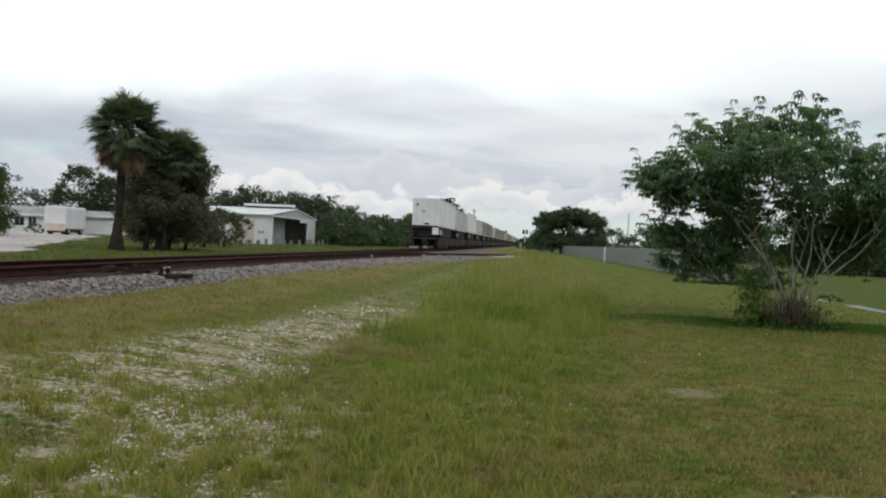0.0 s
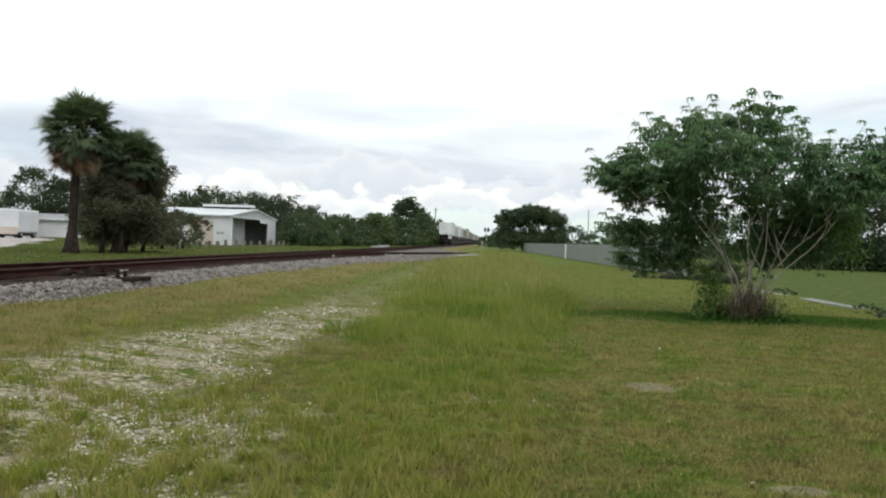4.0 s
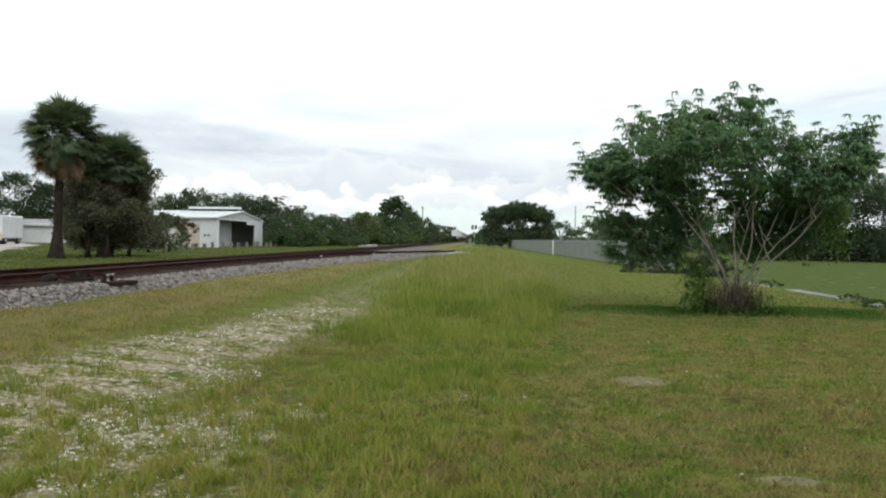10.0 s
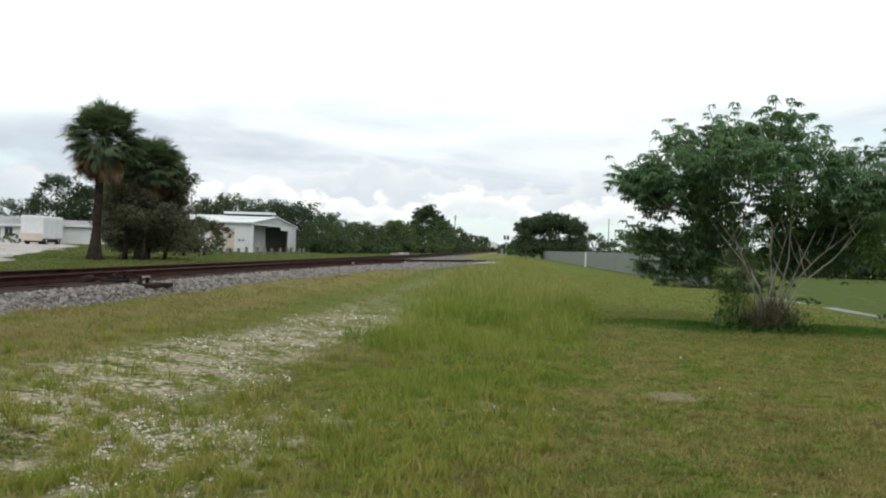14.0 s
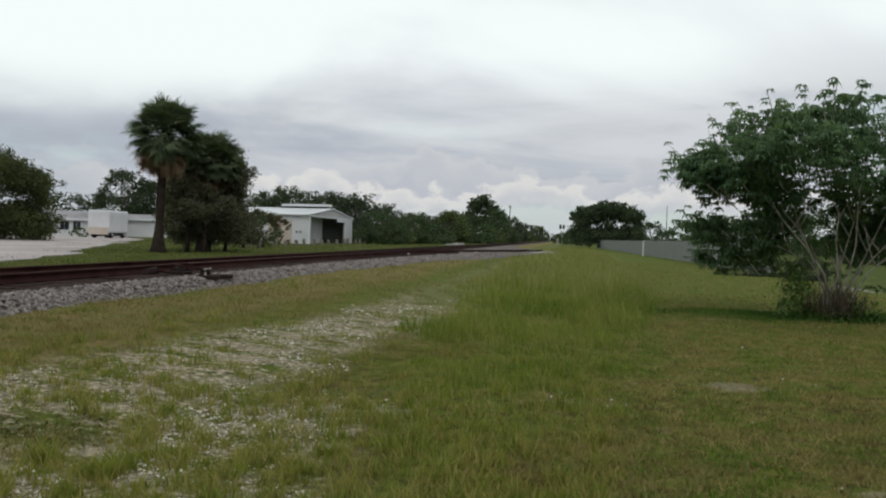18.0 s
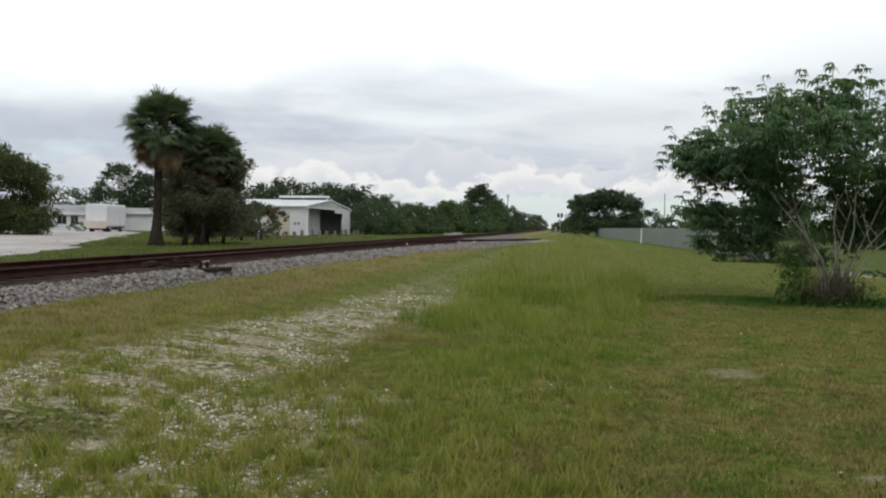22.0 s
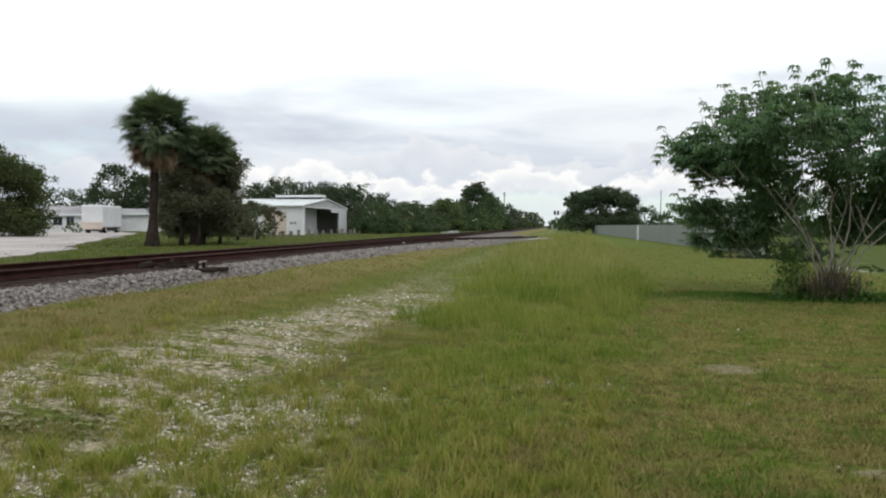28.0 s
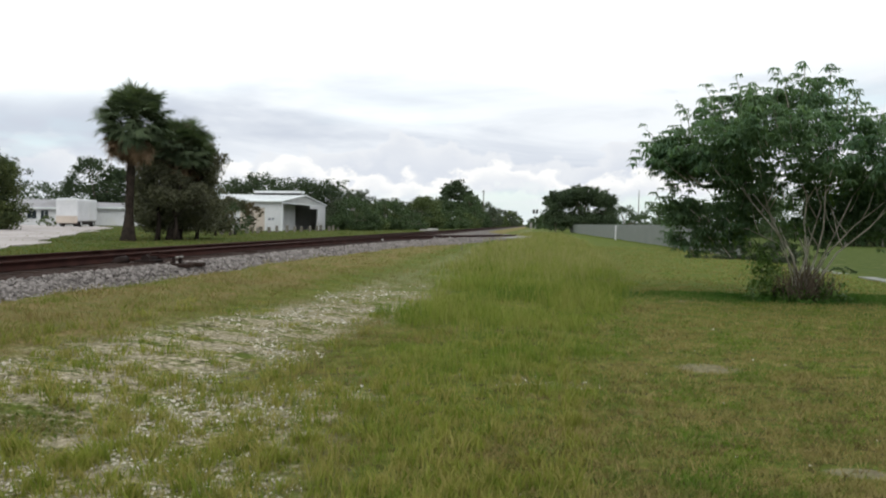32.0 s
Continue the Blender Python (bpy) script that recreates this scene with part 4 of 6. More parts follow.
def make_parked_car():
    """A dark saloon in the shade between the palms and the shed."""
    p = polar(-24.2, 86)
    c = empty("parked_car", pose(p.x, p.y, float(height(p.x, p.y)), 0, 0, 24), "dark parked car in the shade under the trees", "car")
    bm = bmesh.new()
    side = [(-2.2, 0.35), (-2.25, 0.62), (-2.1, 0.85), (-1.1, 0.92), (1.9, 0.95), (2.2, 0.8), (2.2, 0.35)]
    rows = [[bm.verts.new((x, y, z)) for x, z in side] for y in (-0.86, 0.86)]
    for i in range(len(side)):
        j = (i + 1) % len(side)
        bm.faces.new((rows[0][i], rows[0][j], rows[1][j], rows[1][i]))
    bm.faces.new(rows[0])
    bm.faces.new(rows[1][::-1])
    bmesh.ops.recalc_face_normals(bm, faces=bm.faces)
    bmesh.ops.bevel(bm, geom=list(bm.edges), offset=0.06, segments=2, affect="EDGES")
    body = part("body", bm, MAT_DARK_POST, c)
    bm = bmesh.new()
    low = [bm.verts.new((x, y, 0.9)) for x, y in ((-1.2, -0.78), (1.5, -0.78), (1.5, 0.78), (-1.2, 0.78))]
    top = [bm.verts.new((x, y, 1.4)) for x, y in ((-0.5, -0.62), (0.9, -0.62), (0.9, 0.62), (-0.5, 0.62))]
    bm.faces.new(top)
    for i in range(4):
        bm.faces.new((low[i], low[(i + 1) % 4], top[(i + 1) % 4], top[i]))
    part("cabin", bm, MAT_GLASS, body, "dark glazed cabin")
    for x in (-1.35, 1.35):
        for y in (-0.8, 0.8):
            bm = bmesh.new()
            tube(bm, (x, y - 0.1, 0.32), (x, y + 0.1, 0.32), 0.32, 0.32, 16)
            w = part("wheel", bm, MAT_TYRE, c)
            bm = bmesh.new()
            tube(bm, (x, y - 0.11, 0.32), (x, y + 0.11, 0.32), 0.18, 0.18, 10)
            part("rim", bm, MAT_GALV, w)


make_parked_car()


# ---- posts, poles and signals ----
def make_posts():
    bm = boxed(-0.14, 0.14, -0.14, 0.14, -0.3, 0.62, 0.04)
    first = part("short_post", bm, MAT_POST)
    first.matrix_basis = pose(-23.6, 58, BASE)
    tagged(first, "short weathered grey post in the grass", "post", "row of short posts")
    for i in range(1, 15):
        y = 58 + i * 2.9
        copy_thing(first, pose(-23.6 - i * 0.10 + random.uniform(-0.2, 0.2), y, BASE + random.uniform(-0.12, 0.08), random.uniform(-4, 4), random.uniform(-4, 4), random.uniform(0, 30)))
    q = polar(-21.25, 62, BASE)
    bm = boxed(-0.1, 0.1, -0.1, 0.1, -0.2, 0.55, 0.03)
    b = part("black_post", bm, MAT_DARK_POST)
    b.matrix_basis = Matrix.Translation(q)
    tagged(b, "small black post in the grass", "post")


make_posts()


def make_pole(az, dist, top, name="utility_pole", arm=True):
    q = polar(az, dist)
    t = empty(name, pose(q.x, q.y, 0.2), "slim grey utility pole above the trees", "pole")
    bm = bmesh.new()
    tube(bm, (0, 0, -0.3), (0, 0, top), 0.17, 0.11, 8)
    part("shaft", bm, MAT_POST, t)
    if arm:
        part("crossarm", boxed(-0.45, 0.45, -0.06, 0.06, top - 0.5, top - 0.36), MAT_POST, t)
        bm = bmesh.new()
        tube(bm, (0.18, 0, top - 1.3), (0.18, 0, top - 0.7), 0.16, 0.16, 8)
        part("transformer", bm, MAT_GALV, t)


make_pole(-4.07, 215, 10.2)
make_pole(6.64, 260, 12.5, arm=False)
make_pole(-34.6, 150, 5.8)


def make_signal():
    q = polar(-0.42, 255)
    s = empty("railway_signal", pose(q.x, q.y, 0.3), "railway signal mast with two dark heads and a pale relay cabinet", "railway signal")
    bm = bmesh.new()
    tube(bm, (0, 0, 0), (0, 0, 5.6), 0.09, 0.08, 8)
    part("mast", bm, MAT_GALV, s)
    for x in (-0.5, 0.55):
        part("head", boxed(x - 0.32, x + 0.32, -0.2, 0.05, 4.6, 5.9, 0.05), MAT_DARK_IRON, s, "dark signal head")
    part("bracket", boxed(-0.7, 0.7, 0.05, 0.13, 4.8, 4.9), MAT_GALV, s)
    part("cabinet", boxed(-1.7, -0.9, -0.4, 0.5, 0.0, 1.7, 0.04), MAT_CONCRETE, s, "pale relay cabinet")
    part("cabinet", boxed(0.3, 0.8, -0.3, 0.3, 0.0, 1.3, 0.04), MAT_CONCRETE, s, "small pale cabinet")
    bm = bmesh.new()
    for z in range(16):
        tube(bm, (0.1, -0.2, 0.4 + z * 0.28), (0.42, -0.2, 0.4 + z * 0.28), 0.015, 0.015, 4)
    part("ladder", bm, MAT_GALV, s)


make_signal()


def make_blocks():
    for i, (az, d, w) in enumerate(((-8.1, 108, 1.0), (-7.6, 109, 0.9))):
        q = polar(az, d, 0.42)
        bm = boxed(-w * 0.8, w * 0.8, -0.4, 0.4, -0.2, 0.24 + 0.12 * i, 0.1)
        ob = part("concrete_block", bm, MAT_CONCRETE)
        ob.matrix_basis = Matrix.Translation(q) @ pose(0, 0, 0, 0, 0, 10 * i)
        tagged(ob, "pale concrete block beside the railway", "concrete block")


make_blocks()


def make_small_trackside():
    pad = part("concrete_pad", boxed(-0.8, 0.8, -4.5, 4.5, -0.2, 0.06, 0.02), MAT_CONCRETE)
    pad.matrix_basis = pose(-2.2, 77.5, 0.24, 0, 0, -8)
    tagged(pad, "pale concrete pad half hidden by grass", "concrete pad")
    tag = part("joint_tag", boxed(-0.04, 0.04, -0.15, 0.15, 0.0, 0.1, 0.015), MAT_CONCRETE)
    tagged(tag, "small pale marker block on the siding rail", "track marker", "markers on the siding rail")
    spots = [(y, TRACK_X + 0.95 + float(siding_x(y)), FOOT - float(siding_drop(y))) for y in (41.0, 53.0, 57.5)]
    tag.matrix_basis = pose(spots[0][1], spots[0][0], spots[0][2])
    for y, x, z in spots[1:]:
        copy_thing(tag, pose(x, y, z))
    bm = bmesh.new()
    tube(bm, (0, 0, -0.2), (0.03, 0, 0.34), 0.022, 0.018, 7)
    st = part("stake", bm, MAT_POST)
    st.matrix_basis = pose(-4.1, 42.0, float(height(-4.1, 42.0)))
    tagged(st, "short dark stake in the tall grass", "stake")


make_small_trackside()


# ---- trees ----
RNG = np.random.default_rng(7)


def leaf_arrays(centres, size, droop=0.4, rng=RNG, aspect=0.42):
    """Bent leaves round the given places, two quads each."""
    n = len(centres)
    a = rng.uniform(0, 2 * np.pi, n)
    p = rng.uniform(-0.9, 0.5, n) - droop * 0.5
    s = size * rng.uniform(0.65, 1.3, n)
    d = np.stack([np.cos(a) * np.cos(p), np.sin(a) * np.cos(p), np.sin(p)], 1)
    side = np.stack([-np.sin(a), np.cos(a), rng.uniform(-0.5, 0.5, n)], 1)
    side /= np.linalg.norm(side, axis=1)[:, None]
    w = (s * aspect / 2)[:, None] * side
    mid = centres + d * (s * 0.5)[:, None]
    tip = centres + d * s[:, None] + np.stack([np.zeros(n), np.zeros(n), -droop * s * 0.45], 1)
    v = np.stack([centres - w * 0.3, centres + w * 0.3, mid + w, mid - w, tip + w * 0.25, tip - w * 0.25], 1).reshape(-1, 3)
    b = np.arange(n)[:, None] * 6
    f = np.concatenate([b + [0, 1, 2, 3], b + [3, 2, 4, 5]])
    return v, f


def crown_arrays(lumps, size, rng, cover=12.0, squash=0.8):
    """Leaves through clumps (x, y, z, r), denser and turned outwards near their outside."""
    vs = []
    for x, y, z, r in lumps:
        k = max(8, int(cover * r * r / (size * size)))
        d = rng.normal(size=(k, 3))
        d[:, 2] += 0.2
        d /= np.linalg.norm(d, axis=1)[:, None]
        ragged = 1 + 0.22 * np.sin(d[:, 0] * 6 + x * 3) * np.sin(d[:, 1] * 6 + y) + 0.18 * np.sin(d[:, 2] * 8 + z * 2)
        q = r * rng.uniform(0.08, 1.5, k) ** 0.62 * ragged
        c = np.stack([x + d[:, 0] * q, y + d[:, 1] * q, z + d[:, 2] * q * squash], 1)
        nrm = d * 0.6 + np.array([0, 0, 0.35]) + rng.normal(0, 0.6, (k, 3))
        nrm /= np.linalg.norm(nrm, axis=1)[:, None]
        t = np.cross(nrm, rng.normal(size=(k, 3)))
        t /= np.linalg.norm(t, axis=1)[:, None] + 1e-6
        b = np.cross(nrm, t)
        s = (size * rng.uniform(0.6, 1.4, k))[:, None]
        vs.append(np.stack([c - t * s * 0.55, c + b * s * 0.34, c + t * s * 0.55, c - b * s * 0.34], 1).reshape(-1, 3))
    v = np.concatenate(vs)
    return v, np.arange(len(v)).reshape(-1, 4)


def make_tree(az, dist, width, top, low, leaf, size, label, name="tree", per=90, lumps=14, trunk_h=None, trunk_r=0.2, depth=None,
              skew=0.0, bark=None, base_z=None, group="", dome=1.0, skirt=False):
    """A tree with trunk, limbs and a lumpy, gappy crown from low to top."""
    rng = np.random.default_rng(abs(hash((round(az * 10), round(dist)))) % 100000)
    q = polar(az, dist)
    z0 = float(height(q.x, q.y)) if base_z is None else base_z
    t = empty(name, pose(q.x, q.y, z0), label, "bush" if "bush" in name or "scrub" in name else "tree", group)
    depth = depth or width * 0.8
    right = Vector((math.cos(radians(az)), -math.sin(radians(az)), 0))
    away = Vector((math.sin(radians(az)), math.cos(radians(az)), 0))
    places = []

    def put(u, d, z, r):
        c = right * (u * (width / 2 - r * 0.6) + skew) + away * (d * (depth / 2 - r * 0.5))
        places.append((c.x, c.y, z, r))

    lumps = int(lumps * 2.1)
    for i in range(lumps):
        u, d = ((i * 0.618 + 0.37) % 1.0) * 2 - 1, rng.uniform(-1, 1)
        edge = max(0.0, 1 - dome * 0.62 * abs(u) ** 2.2) * rng.uniform(0.80, 1.03)
        hi = low + (top - low) * edge
        r = min((top - low) * rng.uniform(0.08, 0.18), width * 0.15)
        z = rng.uniform(low + r * 0.7, max(low + r * 0.75, hi - r * 0.75)) if i > lumps * 0.45 else hi - r * 0.75
        put(u, d, z, r)
        # small sprays that break the outline
        if i <= lumps * 0.45 or abs(u) > 0.7:
            for _ in range(2):
                q = r * rng.uniform(0.28, 0.5)
                put(u + rng.uniform(-1.2, 1.2) * r / width * 2, d, z + r * rng.uniform(0.35, 0.95), q)
    if skirt:
        for i in range(int(lumps * 0.75)):
            r = (top - low) * rng.uniform(0.10, 0.18)
            put(((i * 0.618) % 1.0) * 2 - 1, rng.uniform(-1, 0.6), low + r * rng.uniform(0.5, 1.9), r)
    bm = bmesh.new()
    th = trunk_h if trunk_h is not None else low + (top - low) * 0.35
    limb(bm, [(0, 0, -0.2), (0.05 * th, 0, th * 0.4), (0, 0.03 * th, th)], [trunk_r * 1.35, trunk_r, trunk_r * 0.7])
    part("trunk", bm, bark or MAT_BARK, t, smooth=True)
    for x, y, z, r in places[:min(7, lumps // 2)]:
        bm = bmesh.new()
        limb(bm, [(0, 0, th * 0.75), (x * 0.45, y * 0.45, th * 0.75 + (z - th * 0.75) * 0.6), (x, y, z)], [trunk_r * 0.5, trunk_r * 0.3, trunk_r * 0.1], 5)
        part("limb", bm, bark or MAT_BARK, t, smooth=True)
    grain = max(0.10, dist * 0.0022) * size
    v, f = crown_arrays(places, grain, rng, per)
    raw("crown", v, f, leaf, t)
    return t


TOP_X = [-3.4, -2.8, -2.35, -2.0, -1.5, -1.1, -0.4, 0.1, 0.65, 0.95, 1.45, 2.1, 2.45, 2.8]
TOP_Z = [3.4, 3.65, 4.05, 4.45, 4.3, 4.6, 4.5, 4.7, 4.75, 4.2, 3.8, 3.95, 4.1, 3.7]
LOW_X = [-3.4, -3.0, -2.5, -1.9, -1.4, -0.6, 0.3, 0.8, 1.2, 1.65, 2.05, 2.45, 2.8]
LOW_Z = [3.2, 2.8, 2.45, 2.3, 2.3, 2.6, 2.5, 1.6, 1.15, 1.2, 1.9, 2.5, 3.0]


def near_lumps(rng):
    """Where the leaf clusters of the tree on the lawn sit, in its own space: x, y, z, r."""
    out = []
    while len(out) < 345:
        x = rng.uniform(-3.3, 2.75)
        span = 2.3 * math.sqrt(max(0.04, 1 - ((x + 0.3) / 3.3) ** 2))
        d = rng.uniform(-1, 1)
        r = rng.uniform(0.17, 0.32)
        top = np.interp(x, TOP_X, TOP_Z) - 0.75 * d * d - r * 0.7
        low = np.interp(x, LOW_X, LOW_Z) + r * 0.6 + (0.75 * d * d if abs(x) < 1.8 else 0.2 * abs(d))
        if top <= low:
            top = low = 0.5 * (top + low)
        u = rng.uniform(0, 1)
        z = low + (top - low) * (1 - u ** 1.5)
        # the open space in front of the stems, and a window of sky behind them
        if z < 2.75 and -1.5 < x < 1.9 and d < 0.25:
            continue
        if abs(x + 0.45) < 0.16 and 2.1 < z < 2.7:
            continue
        near = 1 + 0.05 * d * span
        out.append((x * 0.93 * near, d * span, 1.5 + (z - 1.56) * near, r))
    # the low bough towards the fence, and the dark back of the lower crown
    for _ in range(52):
        x = rng.uniform(-2.75, -1.15)
        out.append((x, rng.uniform(-0.7, 0.6), rng.uniform(1.15 + 0.22 * max(0.0, x + 1.9), 2.05), rng.uniform(0.16, 0.28)))
    for _ in range(74):
        x = rng.uniform(0.2, 2.1)
        out.append((x, rng.uniform(0.4, 1.9), rng.uniform(1.25 + max(0.0, x - 1.5) * 1.2, 2.8), rng.uniform(0.2, 0.32)))
    for _ in range(80):
        x = rng.uniform(-1.7, 0.6)
        if abs(x + 0.45) > 0.2:
            out.append((x, rng.uniform(0.5, 1.9), rng.uniform(1.5, 2.9), rng.uniform(0.2, 0.3)))
    for _ in range(30):
        x = rng.uniform(-2.7, -1.1)
        out.append((x, rng.uniform(-0.9, 0.6), rng.uniform(2.3, 3.1) - 0.12 * (x + 1.9), rng.uniform(0.15, 0.26)))
    # leaves hanging before the upper stems
    for _ in range(26):
        out.append((rng.uniform(-1.6, 1.9), rng.uniform(-1.0, -0.2), rng.uniform(2.35, 2.9), rng.uniform(0.15, 0.24)))
    return out


def rosettes(centres, reach, rng, leaves=8):
    """Umbrella-like whorls of drooping leaves, one round each centre."""
    n = len(centres)
    k = n * leaves
    c = np.repeat(centres, leaves, 0)
    a = np.repeat(rng.uniform(0, 6.28, n), leaves) + np.tile(np.arange(leaves), n) * 6.283 / leaves + rng.uniform(-0.25, 0.25, k)
    s = np.repeat(reach * rng.uniform(0.7, 1.25, n), leaves) * rng.uniform(0.75, 1.15, k)
    out = np.stack([np.cos(a), np.sin(a), np.zeros(k)], 1)
    side = np.stack([-np.sin(a), np.cos(a), rng.uniform(-0.35, 0.35, k)], 1)
    rise, fall = rng.uniform(0.05, 0.35, k), rng.uniform(0.45, 1.0, k)
    up = np.array([0, 0, 1.0])
    p1 = c + out * (s * 0.5)[:, None] + up * (s * rise * 0.5)[:, None]
    p2 = c + out * (s * 0.95)[:, None] + up * (s * (rise * 0.6 - fall * 0.75))[:, None]
    w = side * (s * rng.uniform(0.13, 0.2, k))[:, None]
    v = np.stack([c - w * 0.25, c + w * 0.25, p1 + w, p1 - w, p2 + w * 0.3, p2 - w * 0.3], 1).reshape(-1, 3)
    b = np.arange(k)[:, None] * 6
    return v, np.concatenate([b + [0, 1, 2, 3], b + [3, 2, 4, 5]])


NEAR_PARTS = []


def make_near_tree():
    rng = np.random.default_rng(21)
    q = polar(17.13, 18.2)
    t = empty("lawn_tree", pose(q.x, q.y, float(height(q.x, q.y)) - 0.03, 0, 0, -17.1), "broad many-stemmed green tree with drooping leaves on the lawn", "tree")
    groups = [[] for _ in range(12)]
    for L in near_lumps(rng):
        k = int((math.atan2(L[1], L[0]) + math.pi) / (2 * math.pi) * 9) % 9
        if math.hypot(L[0], L[1]) < 1.3:
            k = 9 + int(L[0] > 0)
        if L[2] < 2.2 and L[0] < -1.1:
            k = 11
        groups[k].append(L)
    # slender pale stems leaning out from one stool: the way of each, and how thick it is
    ways = [([(-0.12, 0.5), (-0.2, 0.95), (-0.5, 1.4), (-1.05, 2.1), (-1.45, 2.65)], -0.45, 0.030),
            ([(-0.2, 0.45), (-0.34, 1.05), (-0.66, 1.75), (-0.85, 2.4), (-0.9, 3.0)], -0.3, 0.022),
            ([(-0.08, 0.5), (0.06, 0.95), (-0.02, 1.65), (0.06, 2.2), (-0.4, 3.0)], -0.25, 0.036),
            ([(0.1, 0.5), (0.2, 0.95), (0.32, 1.55), (0.36, 2.4), (0.39, 3.2)], -0.5, 0.029),
            ([(0.2, 0.5), (0.46, 1.05), (0.92, 1.6), (1.3, 1.95), (1.85, 2.55)], -0.2, 0.024),
            ([(0.24, 0.4), (0.58, 1.05), (1.12, 1.55), (1.4, 1.85), (1.65, 2.25)], -0.55, 0.026),
            ([(0.0, 0.6), (0.1, 1.2), (0.3, 2.0), (0.1, 2.7), (0.2, 3.6)], 0.35, 0.028),
            ([(-0.15, 0.5), (-0.45, 1.2), (-1.1, 1.5), (-1.7, 1.55), (-2.3, 1.7)], -0.1, 0.020),
            ([(0.15, 0.5), (0.5, 1.3), (0.9, 2.2), (1.4, 3.0), (2.1, 3.4)], 0.5, 0.024),
            ([(-0.1, 0.6), (-0.5, 1.6), (-1.3, 2.6), (-2.0, 3.0), (-2.9, 3.3)], 0.3, 0.024)]
    for way, depth, r in ways:
        pts = [Vector((way[0][0] * 0.7, depth * 0.15, -0.1))] + [Vector((x + rng.uniform(-0.03, 0.03), depth * min(1.0, 0.25 + 0.22 * i), z)) for i, (x, z) in enumerate(way)]
        bm = bmesh.new()
        limb(bm, pts, [r * 0.85, r * 0.75, r * 0.63, r * 0.52, r * 0.38, r * 0.2], 8)
        stem = part("stem", bm, MAT_PALE_BARK, t, smooth=True)
        for k in range(3):
            i = (2, 3, 4)[k]
            p = pts[i].lerp(pts[i + 1], rng.uniform(0, 0.8)) if i < 5 else pts[i]
            w = (1 if k % 2 else -1) * rng.uniform(0.6, 1.2)
            bm = bmesh.new()
            limb(bm, [p, p + Vector((0.16 * w, rng.uniform(-0.12, 0.05), 0.26)), p + Vector((0.36 * w, rng.uniform(-0.15, 0.2), rng.uniform(0.5, 0.95)))],
                 [r * 0.55, r * 0.4, r * 0.16], 5)
            part("side_branch", bm, MAT_PALE_BARK, stem, smooth=True)
    # dense brown twigs of the stool, bending outwards
    bm = bmesh.new()
    for _ in range(300):
        a, q = rng.uniform(0, 6.28), 0.44 * rng.uniform(0, 1) ** 0.7
        x, y = math.cos(a) * q, math.sin(a) * q
        h = rng.uniform(0.15, 1.0) * (1.15 - q * 1.2)
        bx, by = rng.uniform(-0.22, 0.22, 2)
        limb(bm, [(x, y, -0.05), (x * 1.2 + bx, y * 1.2 + by, h * 0.55), (x * 1.5 + bx * 0.4 + rng.uniform(-0.1, 0.1), y * 1.5 + by, h)], [0.016, 0.011, 0.004], 3)
    tagged(part("stool_thicket", bm, MAT_TWIG, t, "dense brown twigs at the foot"), kind="stuff")
    for g in groups:
        pts, whorls = [], []
        for x, y, z, r in g:
            k = int(430 * r * r)
            d = rng.normal(size=(k, 3))
            d /= np.linalg.norm(d, axis=1)[:, None]
            q = r * rng.uniform(0.1, 1, k) ** 0.6
            pts.append(np.stack([x + d[:, 0] * q, y + d[:, 1] * q, z + d[:, 2] * q * 0.7], 1))
            # whorls strung along a twig that reaches out and up
            way = np.array([x * 0.32, y * 0.32, 0.45]) + rng.normal(0, 0.35, 3)
            way /= np.linalg.norm(way)
            k = 7
            whorls.append(np.array([x, y, z]) + way * np.linspace(-0.9, 1.15, k)[:, None] * r + rng.normal(0, 0.42, (k, 3)) * r)
        v, f = leaf_arrays(np.concatenate(pts), 0.09, 0.7, rng, 0.42)
        w, h = rosettes(np.concatenate(whorls), 0.14, rng, 9)
        ob = raw("leafy_branch", np.concatenate([v, w]), np.concatenate([f, h + len(v)]), MAT_LEAF_NEAR, t)
        tagged(ob, kind="stuff")
        for x, y, z, r in g[::4]:
            bm = bmesh.new()
            limb(bm, [(x * 0.84, y * 0.84, z - 0.3), (x * 0.93, y * 0.93, z - 0.1), (x, y, z + 0.1)], [0.011, 0.008, 0.004], 4)
            part("twig", bm, MAT_PALE_BARK, ob)
        NEAR_PARTS.append(ob)
    # sprigs standing out of the top and the sides, each a bunch of whorls of its own height
    for i in range(26):
        x = -2.95 + 5.5 * (i + rng.uniform(0.1, 0.9)) / 26
        y = rng.uniform(-0.7, 0.5)
        z = float(np.interp(x / 0.93, TOP_X, TOP_Z)) - 0.32
        rise = (0.42, 0.12, 0.25, 0.5, 0.18)[i % 5] * rng.uniform(0.8, 1.2)
        tip = np.array([x + 0.16 * x * rng.uniform(0.3, 1), y, z + rise])
        foot = np.array([x, y, z])
        u = np.linspace(0.1, 1.0, 5)[:, None]
        v, f = rosettes(foot + (tip - foot) * u + rng.normal(0, 0.055, (5, 3)), 0.14, rng, 9)
        ob = raw("leafy_sprig", v, f, MAT_LEAF_NEAR, t)
        bm = bmesh.new()
        limb(bm, [foot - np.array([0, 0, 0.3]), (foot + tip) / 2 + rng.normal(0, 0.03, 3), tip], [0.011, 0.008, 0.004], 4)
        part("twig", bm, MAT_PALE_BARK, ob)
        tagged(ob, kind="stuff")
        NEAR_PARTS.append(ob)
    # weeds and shoots round the foot
    k = 3400
    a, r = rng.uniform(0, 6.28, k), 1.25 * rng.uniform(0, 1, k) ** 0.6
